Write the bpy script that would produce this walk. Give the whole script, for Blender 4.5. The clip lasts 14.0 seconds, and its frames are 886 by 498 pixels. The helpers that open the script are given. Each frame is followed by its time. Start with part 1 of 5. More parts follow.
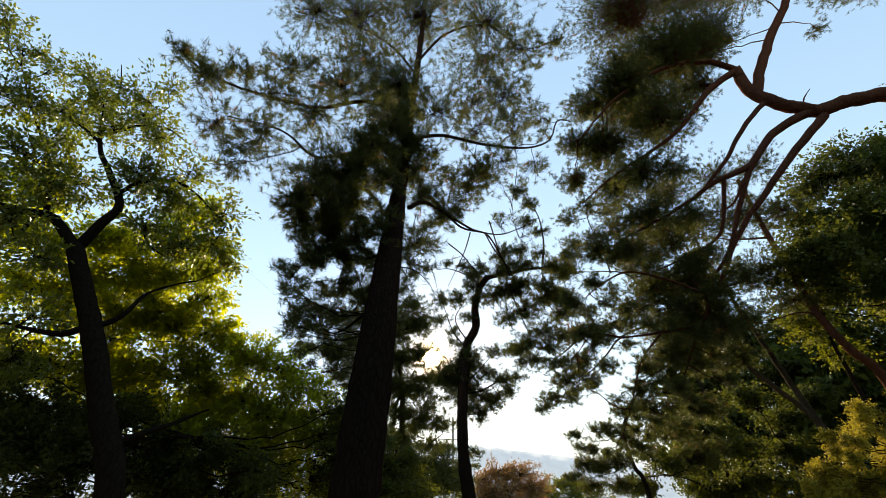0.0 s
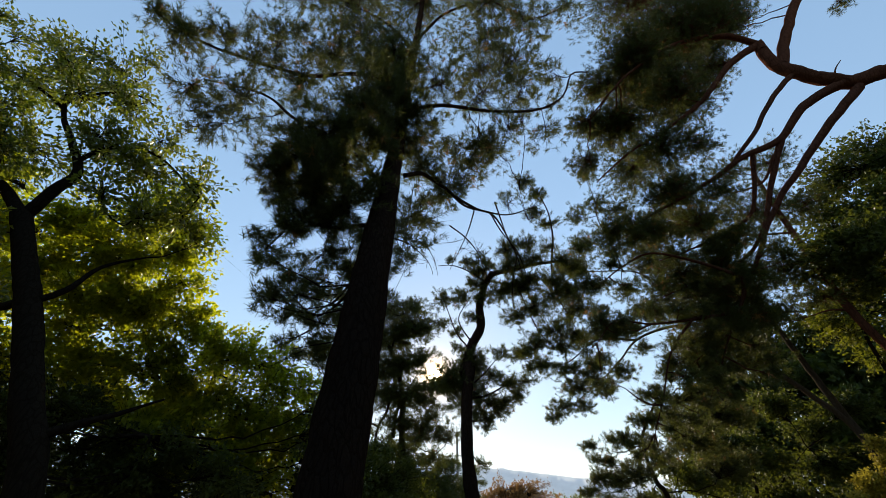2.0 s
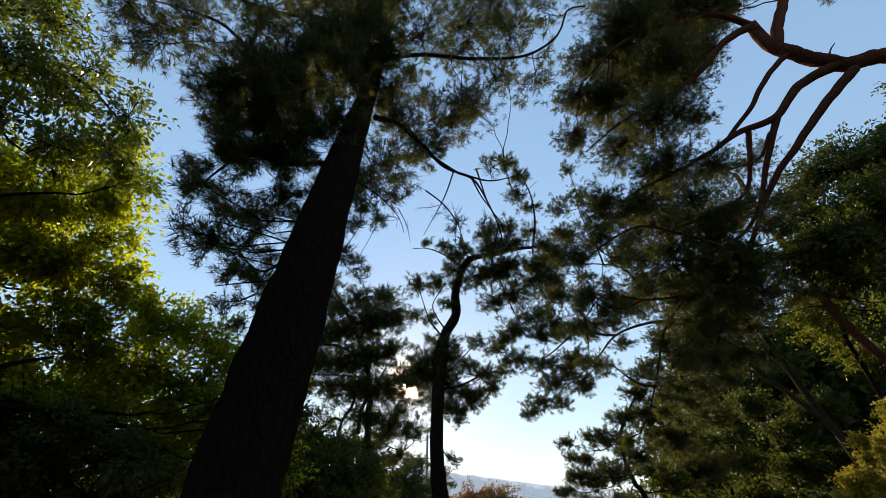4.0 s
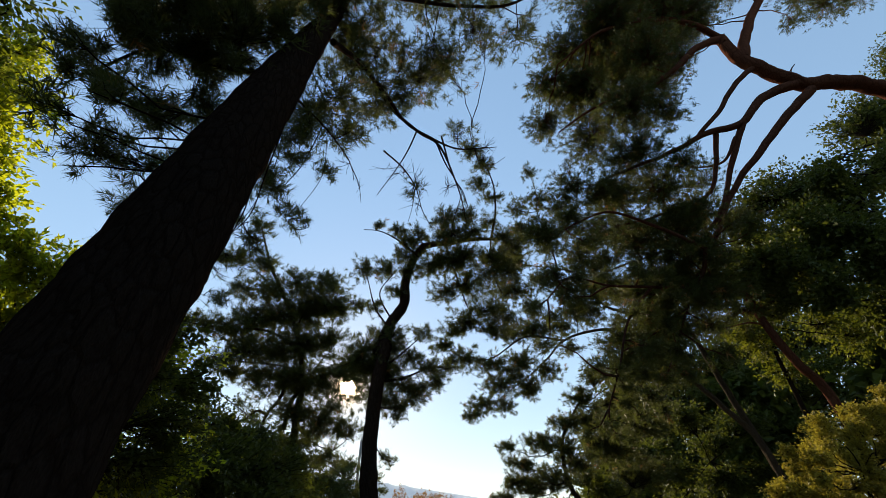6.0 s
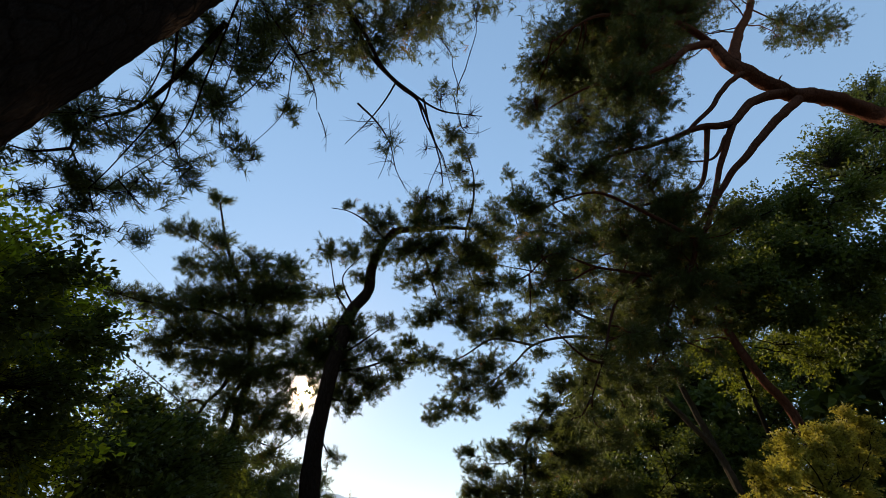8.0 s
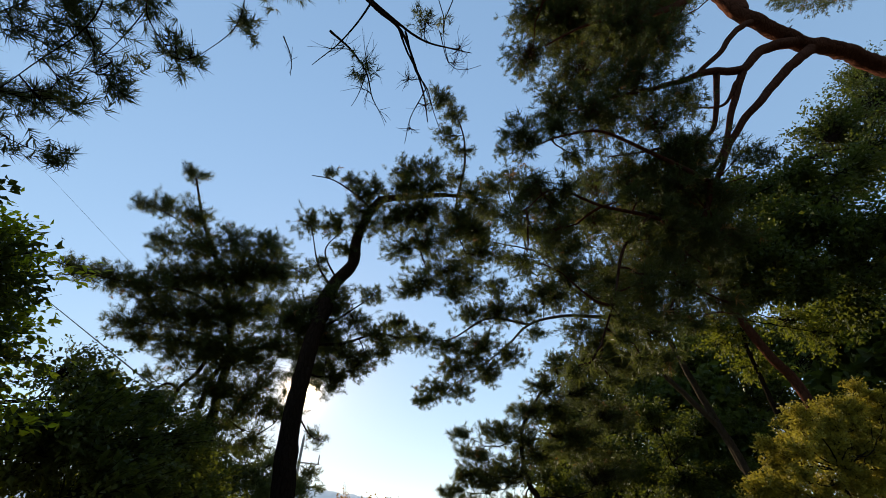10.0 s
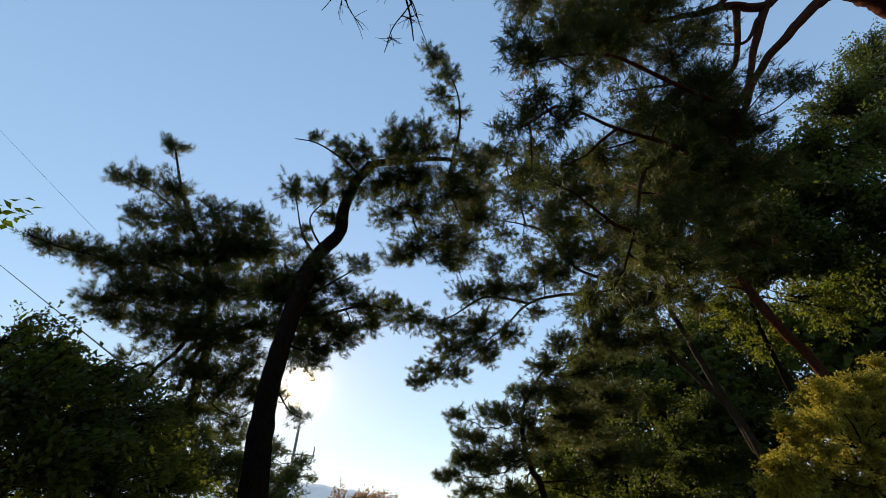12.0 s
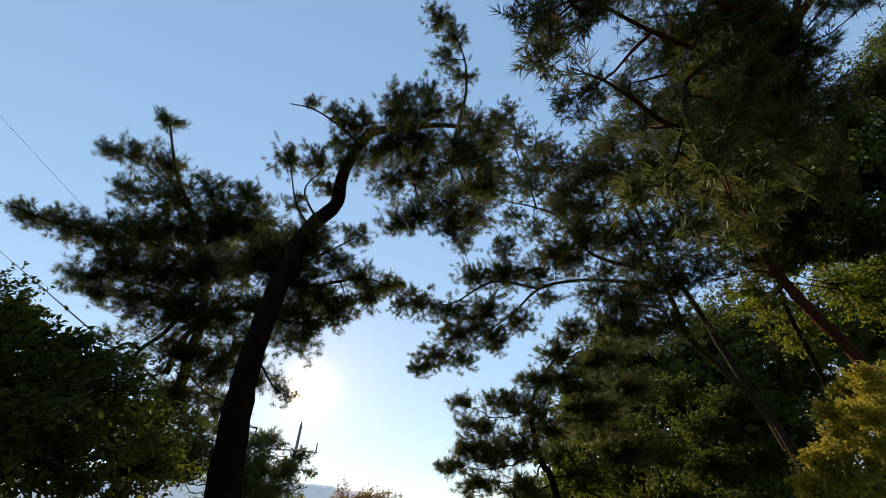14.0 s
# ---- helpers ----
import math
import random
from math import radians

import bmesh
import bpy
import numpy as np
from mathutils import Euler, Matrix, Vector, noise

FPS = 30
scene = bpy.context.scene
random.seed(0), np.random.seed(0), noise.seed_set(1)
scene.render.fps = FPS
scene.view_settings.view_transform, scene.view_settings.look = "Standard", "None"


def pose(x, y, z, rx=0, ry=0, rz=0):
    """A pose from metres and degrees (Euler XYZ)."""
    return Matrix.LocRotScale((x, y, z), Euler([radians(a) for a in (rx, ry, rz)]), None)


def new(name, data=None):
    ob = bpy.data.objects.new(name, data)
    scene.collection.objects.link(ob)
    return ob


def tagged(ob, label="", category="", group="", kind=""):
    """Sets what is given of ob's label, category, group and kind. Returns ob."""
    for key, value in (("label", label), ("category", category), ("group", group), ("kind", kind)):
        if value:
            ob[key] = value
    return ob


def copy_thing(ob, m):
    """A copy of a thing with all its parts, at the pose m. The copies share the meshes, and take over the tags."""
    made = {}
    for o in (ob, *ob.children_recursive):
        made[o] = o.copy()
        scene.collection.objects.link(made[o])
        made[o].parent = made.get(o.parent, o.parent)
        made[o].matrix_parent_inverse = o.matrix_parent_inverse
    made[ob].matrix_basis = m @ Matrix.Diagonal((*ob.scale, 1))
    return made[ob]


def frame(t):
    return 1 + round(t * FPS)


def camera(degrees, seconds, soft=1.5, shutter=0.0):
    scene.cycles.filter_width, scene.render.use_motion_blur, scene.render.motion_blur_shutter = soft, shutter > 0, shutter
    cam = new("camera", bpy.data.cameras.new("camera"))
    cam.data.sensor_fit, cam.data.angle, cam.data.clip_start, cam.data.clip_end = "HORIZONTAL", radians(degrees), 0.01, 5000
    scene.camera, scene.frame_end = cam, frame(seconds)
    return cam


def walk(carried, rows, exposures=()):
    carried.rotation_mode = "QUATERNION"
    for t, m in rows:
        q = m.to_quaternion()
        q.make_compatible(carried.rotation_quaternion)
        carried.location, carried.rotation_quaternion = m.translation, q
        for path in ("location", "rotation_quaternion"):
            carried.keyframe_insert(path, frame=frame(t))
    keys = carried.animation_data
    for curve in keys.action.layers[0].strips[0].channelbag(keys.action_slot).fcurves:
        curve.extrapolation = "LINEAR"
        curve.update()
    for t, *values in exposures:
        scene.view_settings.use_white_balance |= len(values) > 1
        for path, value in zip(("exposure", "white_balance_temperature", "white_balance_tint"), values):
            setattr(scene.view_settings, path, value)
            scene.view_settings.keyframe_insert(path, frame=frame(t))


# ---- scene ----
cam = camera(94.5, 14.0, 0.75)
METRES, EYE, TILT, LEAN, TURN = 9.0, 1.6, 32.0, 0.0, 0.0
ROWS = [
    (0.0, 0.0, 0.0, 0.0, 0.0, 0.0, 0.0),
    (0.5, 0.002, 0.0337, -0.0262, 0.13, 0.84, 0.13),
    (1.0, 0.0059, 0.0674, -0.0526, 0.33, 1.54, 0.24),
    (1.5, 0.0057, 0.0968, -0.0774, 0.49, 1.99, 0.29),
    (2.0, 0.0068, 0.1288, -0.1001, 0.49, 2.31, 0.28),
    (2.5, 0.0097, 0.1608, -0.125, 0.1, 2.6, 0.16),
    (3.0, 0.0142, 0.1907, -0.1495, -0.47, 2.79, -0.18),
    (5.5, 0.0238, 0.3387, -0.2587, -7.83, 4.02, -5.07),
    (6.0, 0.0294, 0.3647, -0.2784, -9.62, 4.66, -6.35),
    (6.5, 0.0345, 0.39, -0.2977, -11.18, 5.4, -7.64),
    (7.0, 0.0386, 0.4191, -0.3181, -12.4, 6.04, -8.8),
    (7.5, 0.0481, 0.4442, -0.3375, -13.33, 6.51, -9.75),
    (8.0, 0.0607, 0.4698, -0.3556, -14.03, 6.8, -10.39),
    (10.5, 0.1287, 0.5901, -0.4558, -14.86, 6.31, -9.45),
    (11.0, 0.1416, 0.6137, -0.4746, -14.9, 6.16, -9.3),
    (11.5, 0.1577, 0.6389, -0.4919, -14.95, 6.03, -9.23),
    (12.0, 0.169, 0.6642, -0.5122, -14.98, 5.93, -9.22),
    (12.5, 0.182, 0.6909, -0.5302, -14.81, 5.94, -9.21),
    (13.0, 0.1966, 0.7136, -0.5502, -14.54, 5.96, -9.23),
    (13.5, 0.2115, 0.7375, -0.5679, -14.18, 6.01, -9.38),
    (14.0, 0.2203, 0.7601, -0.5864, -13.84, 6.1, -9.67),
]
walk(cam, [(t, pose(0, 0, EYE, TILT, LEAN, TURN) @ pose(METRES * x, METRES * y, METRES * z, 90 + pitch, roll, yaw)) for t, x, y, z, yaw, pitch, roll in ROWS], exposures=[(0.0, 1.1, 8020, 12.5), (0.2, 0.86, 7720, 12.5), (0.5, 0.72, 7320, 12.5), (1.0, 0.6, 7070, 12.5), (6.0, 0.57, 6970, 12.5), (8.0, 0.52, 6820, 12.5), (10.5, 0.5, 6820, 12.5), (14.0, 0.5, 6820, 12.5)])

# ---- light ----
SUN_AZ, SUN_EL = -1.6, 17.1
world = bpy.data.worlds.new("world")
scene.world = world
world.use_nodes = True
wn = world.node_tree
sky = wn.nodes.new("ShaderNodeTexSky")
sky.sky_type = "NISHITA"
sky.sun_disc = False
sky.sun_elevation, sky.sun_rotation = radians(SUN_EL), radians(SUN_AZ)
sky.air_density, sky.dust_density, sky.ozone_density = 1.0, 0.05, 1.8
wn.nodes["Background"].inputs["Strength"].default_value = 0.39
soft_sky = wn.nodes.new("ShaderNodeGamma")
soft_sky.inputs["Gamma"].default_value = 0.375
rich = wn.nodes.new("ShaderNodeHueSaturation")
rich.inputs["Hue"].default_value = 0.505
rich.inputs["Saturation"].default_value = 1.86
wn.links.new(sky.outputs[0], soft_sky.inputs["Color"])
wn.links.new(soft_sky.outputs[0], rich.inputs["Color"])
# the warm aureole round the low sun
bearing = wn.nodes.new("ShaderNodeTexCoord")
near_sun = wn.nodes.new("ShaderNodeVectorMath")
near_sun.operation = "DOT_PRODUCT"
near_sun.inputs[1].default_value = (math.sin(radians(SUN_AZ)) * math.cos(radians(SUN_EL)), math.cos(radians(SUN_AZ)) * math.cos(radians(SUN_EL)), math.sin(radians(SUN_EL)))
wn.links.new(bearing.outputs["Generated"], near_sun.inputs[0])
total = rich.outputs[0]
for power, tint in ((2600.0, (12.0, 8.4, 4.0)), (700.0, (0.8, 0.56, 0.25)), (130.0, (0.17, 0.11, 0.04)), (40.0, (0.03, 0.02, 0.005))):
    fall = wn.nodes.new("ShaderNodeMath")
    fall.operation, fall.use_clamp = "POWER", True
    fall.inputs[1].default_value = power
    wn.links.new(near_sun.outputs["Value"], fall.inputs[0])
    add = wn.nodes.new("ShaderNodeMix")
    add.data_type, add.blend_type, add.clamp_result = "RGBA", "ADD", False
    wn.links.new(fall.outputs[0], add.inputs[0])
    wn.links.new(total, add.inputs[6])
    add.inputs[7].default_value = (*tint, 1)
    total = add.outputs[2]
wn.links.new(total, wn.nodes["Background"].inputs["Color"])
sun_data = bpy.data.lights.new("sun", "SUN")
sun_data.energy, sun_data.angle, sun_data.color = 5.0, radians(0.6), (1.0, 0.86, 0.66)
sun = new("sun", sun_data)
sun.rotation_euler = (Vector((math.sin(radians(SUN_AZ)), math.cos(radians(SUN_AZ)), math.tan(radians(SUN_EL + 2.6))))).to_track_quat("Z", "Y").to_euler()


# ---- materials ----
def material(name):
    m = bpy.data.materials.new(name)
    m.use_nodes = True
    t = m.node_tree
    return m, t, t.nodes["Principled BSDF"], t.links


def node(t, kind, **inputs):
    n = t.nodes.new("ShaderNode" + kind)
    for key, value in inputs.items():
        n.inputs[key.replace("_", " ")].default_value = value
    return n


def ramp(t, fac, *stops):
    n = t.nodes.new("ShaderNodeValToRGB")
    while len(n.color_ramp.elements) < len(stops):
        n.color_ramp.elements.new(0.5)
    for e, (p, c) in zip(n.color_ramp.elements, stops):
        e.position, e.color = p, (*c, 1)
    t.links.new(fac, n.inputs[0])
    return n.outputs[0]


def mixed(t, fac, a, b, mode="MIX"):
    n = t.nodes.new("ShaderNodeMix")
    n.data_type, n.blend_type = "RGBA", mode
    for socket, value in ((n.inputs[0], fac), (n.inputs[6], a), (n.inputs[7], b)):
        if isinstance(value, (int, float)):
            socket.default_value = value
        elif isinstance(value, tuple):
            socket.default_value = (*value, 1)
        else:
            t.links.new(value, socket)
    return n.outputs[2]


def foliage(name, dark, light, through_col, share, rough=0.55, scale=0.9, gloss=0.18):
    """Leaves or needles: one colour a clump, one tint a leaf, and light that shines through."""
    m, t, b, l = material(name)
    geo = node(t, "NewGeometry")
    clump = node(t, "TexNoise", Scale=scale, Detail=3.0)
    l.new(geo.outputs["Position"], clump.inputs["Vector"])
    one = node(t, "Math")
    one.operation = "MULTIPLY_ADD"
    l.new(geo.outputs["Random Per Island"], one.inputs[0])
    # leaf-to-leaf tint, spread wide so the lighter ones pass for sunlit speckles
    one.inputs[1].default_value = 0.55
    l.new(clump.outputs[0], one.inputs[2])
    col = ramp(t, one.outputs[0], (0.45, dark), (0.95, light))
    l.new(col, b.inputs["Base Color"])
    b.inputs["Roughness"].default_value = rough
    b.inputs["Specular IOR Level"].default_value = gloss
    tr = node(t, "BsdfTranslucent")
    l.new(mixed(t, 0.75, col, through_col), tr.inputs["Color"])
    mix = node(t, "MixShader", Fac=share)
    l.new(b.outputs[0], mix.inputs[1])
    l.new(tr.outputs[0], mix.inputs[2])
    l.new(mix.outputs[0], t.nodes["Material Output"].inputs[0])
    return m


def bark(name, low, high, z0, z1, scale, depth):
    """Plated bark; its colour turns from low to high up the tree, as a red pine's does."""
    m, t, b, l = material(name)
    co = node(t, "TexCoord")
    stretch = node(t, "Mapping")
    stretch.inputs["Scale"].default_value = (1, 1, 0.32)
    l.new(co.outputs["Object"], stretch.inputs[0])
    warp = node(t, "TexNoise", Scale=scale * 0.6, Detail=4.0)
    l.new(stretch.outputs[0], warp.inputs["Vector"])
    moved = mixed(t, 0.12, stretch.outputs[0], warp.outputs[1], "ADD")
    plate = node(t, "TexVoronoi", Scale=scale)
    plate.feature = "DISTANCE_TO_EDGE"
    l.new(moved, plate.inputs["Vector"])
    grain = node(t, "TexNoise", Scale=scale * 9, Detail=6.0)
    l.new(stretch.outputs[0], grain.inputs["Vector"])
    xyz = node(t, "SeparateXYZ")
    l.new(co.outputs["Object"], xyz.inputs[0])
    height = node(t, "MapRange")
    height.inputs[1].default_value, height.inputs[2].default_value = z0, z1
    l.new(xyz.outputs[2], height.inputs[0])
    patch = mixed(t, 0.25, height.outputs[0], warp.outputs[0], "ADD")
    base = mixed(t, patch, low, high)
    base = mixed(t, 0.8, base, ramp(t, grain.outputs[0], (0.3, (0.45, 0.42, 0.4)), (0.7, (1, 1, 1))), "MULTIPLY")
    base = mixed(t, 0.5, base, ramp(t, plate.outputs[0], (0.0, (0.3, 0.26, 0.24)), (0.12, (1, 1, 1))), "MULTIPLY")
    l.new(base, b.inputs["Base Color"])
    b.inputs["Roughness"].default_value = 0.9
    b.inputs["Specular IOR Level"].default_value = 0.0
    both = mixed(t, 0.35, ramp(t, plate.outputs[0], (0.0, (0, 0, 0)), (0.2, (1, 1, 1))), grain.outputs[0])
    bump = node(t, "Bump", Strength=0.9, Distance=depth)
    l.new(both, bump.inputs["Height"])
    l.new(bump.outputs[0], b.inputs["Normal"])
    return m


NEEDLE = foliage("pine_needles", (0.010, 0.018, 0.005), (0.048, 0.064, 0.015), (0.17, 0.19, 0.035), 0.28)
NEEDLE_FAR = foliage("far_needles", (0.017, 0.029, 0.009), (0.075, 0.095, 0.024), (0.16, 0.18, 0.035), 0.3, scale=0.5)
DRY = foliage("dry_needles", (0.13, 0.065, 0.02), (0.24, 0.13, 0.04), (0.3, 0.16, 0.035), 0.35)
# green leaf colours stepped from bright on sunlit trees to dark on shaded ones
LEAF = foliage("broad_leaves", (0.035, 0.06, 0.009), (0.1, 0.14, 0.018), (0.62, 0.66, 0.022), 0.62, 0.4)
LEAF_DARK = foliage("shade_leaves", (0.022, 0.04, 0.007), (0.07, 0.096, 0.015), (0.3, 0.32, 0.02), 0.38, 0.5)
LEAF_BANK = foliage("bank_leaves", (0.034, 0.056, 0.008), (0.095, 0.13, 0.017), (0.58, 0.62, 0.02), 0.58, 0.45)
LEAF_GLOSS = foliage("glossy_leaves", (0.02, 0.036, 0.008), (0.07, 0.095, 0.017), (0.32, 0.38, 0.02), 0.36, 0.28, gloss=0.45)
# dimmed in colour and translucency to stand for shade in the wood
LEAF_DIM = foliage("dimmed_leaves", (0.016, 0.03, 0.006), (0.05, 0.068, 0.013), (0.18, 0.205, 0.02), 0.3, 0.55, 0.6)
LEAF_GOLD = foliage("young_leaves", (0.10, 0.09, 0.015), (0.34, 0.29, 0.038), (0.5, 0.42, 0.045), 0.36, 0.5, 1.6)
LEAF_RUST = foliage("autumn_leaves", (0.15, 0.08, 0.033), (0.27, 0.15, 0.055), (0.4, 0.22, 0.065), 0.4, 0.6, 0.3)
BARK_A = bark("plated_bark", (0.021, 0.016, 0.013), (0.044, 0.027, 0.019), 4.0, 12.0, 13.0, 0.025)
BARK_RED = bark("red_pine_bark", (0.04, 0.029, 0.022), (0.12, 0.05, 0.031), 1.0, 8.0, 9.0, 0.015)
BARK_PALE = bark("pale_bark", (0.055, 0.044, 0.032), (0.08, 0.063, 0.046), 0.0, 9.0, 10.0, 0.012)
BARK_GREY = bark("grey_bark", (0.024, 0.019, 0.013), (0.026, 0.02, 0.015), 0.0, 8.0, 12.0, 0.01)

# ---- geometry ----
rng = np.random.default_rng(7)


def shape(name, verts, faces, mat, parent=None, smooth=False, label=""):
    """One mesh object from arrays of corners and of triangles or quads."""
    verts, faces = np.asarray(verts, dtype=np.float32), np.asarray(faces, dtype=np.int32)
    me = bpy.data.meshes.new(name)
    n, k = faces.shape
    me.vertices.add(len(verts))
    me.vertices.foreach_set("co", verts.ravel())
    me.loops.add(n * k)
    me.loops.foreach_set("vertex_index", faces.ravel())
    me.polygons.add(n)
    me.polygons.foreach_set("loop_start", np.arange(0, n * k, k, dtype=np.int32))
    me.polygons.foreach_set("use_smooth", np.full(n, smooth))
    me.update(calc_edges=True)
    me.materials.append(mat)
    ob = new(name, me)
    ob.parent = parent
    return tagged(ob, label)


def unit(v):
    return v / np.maximum(np.linalg.norm(v, axis=-1, keepdims=True), 1e-9)


def spline(points, step=0.12):
    """Points at even steps along a smooth curve through the given ones."""
    p = np.asarray(points, dtype=float)
    p = np.vstack([2 * p[0] - p[1], p, 2 * p[-1] - p[-2]])
    out = []
    for a, b, c, d in zip(p, p[1:], p[2:], p[3:]):
        n = max(2, int(np.linalg.norm(c - b) / step))
        u = np.linspace(0, 1, n, endpoint=False)[:, None]
        out.append(0.5 * (2 * b + (c - a) * u + (2 * a - 5 * b + 4 * c - d) * u ** 2 + (3 * b - a - 3 * c + d) * u ** 3))
    out.append(p[-2][None])
    return np.vstack(out)


def tube(path, radii, sides=10, rough=0.0, knots=6.0):
    """A tapered round body along a path, with lumps of the bark's own size."""
    n = len(path)
    along = unit(np.gradient(path, axis=0))
    ref = np.array([0.31, 0.95, 0.05]) if abs(along[:, 2]).mean() > 0.7 else np.array([0.1, 0.05, 1.0])
    u = unit(np.cross(along, ref))
    v = np.cross(along, u)
    a = np.linspace(0, 2 * np.pi, sides, endpoint=False)
    ring = np.cos(a)[None, :, None] * u[:, None] + np.sin(a)[None, :, None] * v[:, None]
    r = np.broadcast_to(np.asarray(radii)[:, None], (n, sides)).copy()
    if rough:
        for i in range(n):
            for j in range(sides):
                q = Vector(path[i] * (1, 1, 0.45) + ring[i, j] * r[i, j]) * knots
                r[i, j] *= 1 + rough * (noise.noise(q) + 0.6 * abs(noise.noise(q * 2.7)))
    verts = (path[:, None] + ring * r[:, :, None]).reshape(-1, 3)
    i, j = np.meshgrid(np.arange(n - 1), np.arange(sides), indexing="ij")
    k = (j + 1) % sides
    faces = np.stack([i * sides + j, i * sides + k, (i + 1) * sides + k, (i + 1) * sides + j], -1).reshape(-1, 4)
    verts = np.vstack([verts, path[-1:]])
    cap = np.stack([(n - 1) * sides + np.arange(sides), (n - 1) * sides + (np.arange(sides) + 1) % sides, np.full(sides, n * sides), np.full(sides, n * sides)], -1)
    return verts, faces, cap[:, :3]


def twigs_mesh(a, b, ra, rb):
    """Three-sided twigs from the points a to the points b."""
    d = unit(b - a)
    u = unit(np.cross(d, np.array([0.37, 0.61, 0.7])))
    v = np.cross(d, u)
    rings = []
    for k in range(3):
        w = math.cos(2.094 * k) * u + math.sin(2.094 * k) * v
        rings += [a + w * ra, b + w * rb]
    verts = np.stack(rings, 1).reshape(-1, 3)
    base = 6 * np.arange(len(a))[:, None]
    faces = np.concatenate([base + np.array([2 * k, (2 * k + 2) % 6, (2 * k + 3) % 6, 2 * k + 1]) for k in range(3)])
    return verts, faces


def needles_mesh(p, d, count, length, width):
    """Shoots that end at the points p and point along d: needles spread wide at the foot and close up towards the tip."""
    p, d = np.repeat(p, count, 0), np.repeat(d, count, 0)
    side = unit(np.cross(d, rng.normal(size=d.shape)))
    back = rng.uniform(0, 1, (len(p), 1)) ** 0.8
    ang = np.radians(18 + 62 * back + rng.normal(0, 11, (len(p), 1)))
    way = d * np.cos(ang) + side * np.sin(ang)
    ln = length * rng.uniform(0.75, 1.1, (len(p), 1))
    root = p - d * back * length * 0.95
    flat = unit(np.cross(way, rng.normal(size=d.shape))) * (width / 2)
    tip = root + way * ln - np.array([0, 0, 0.06]) * ln
    verts = np.stack([root - flat, root + flat, tip], 1).reshape(-1, 3)
    return verts, np.arange(3 * len(p)).reshape(-1, 3)


def leaves_mesh(p, d, length, width):
    """Folded pointed leaves at the points p, pointing along d."""
    side = unit(np.cross(d, rng.normal(size=d.shape) + np.array([0, 0, 0.8])))
    up = np.cross(side, d)
    ln = length * rng.uniform(0.65, 1.2, (len(p), 1))
    w = side * ln * (width / length) * 0.5
    mid = p + d * ln * 0.45 + up * ln * 0.10
    tip = p + d * ln - up * ln * 0.08
    verts = np.stack([p, mid - w, tip, mid + w], 1).reshape(-1, 3)
    base = 4 * np.arange(len(p))[:, None]
    faces = np.concatenate([base + np.array([0, 1, 2]), base + np.array([0, 2, 3])])
    return verts, faces


# openings in the crowns through which the low sun breaks: x, z at y = 18 and the radius; they run along the sun's rays
OPENINGS = ((-0.65, 7.08, 0.33), (-0.07, 5.40, 0.36), (0.96, 4.31, 0.36), (1.45, 4.01, 0.34), (1.78, 3.71, 0.3))


def open_sky(p):
    """True where a point lies clear of the openings."""
    keep = np.ones(len(p), dtype=bool)
    for x, z, r in OPENINGS:
        along = p[:, 1] - 18
        dx, dz = p[:, 0] - x - along * math.tan(radians(SUN_AZ)), p[:, 2] - z - along * math.tan(radians(SUN_EL))
        keep &= (np.hypot(dx, dz) > r) | (along < -5) | (along > 40)
    return keep


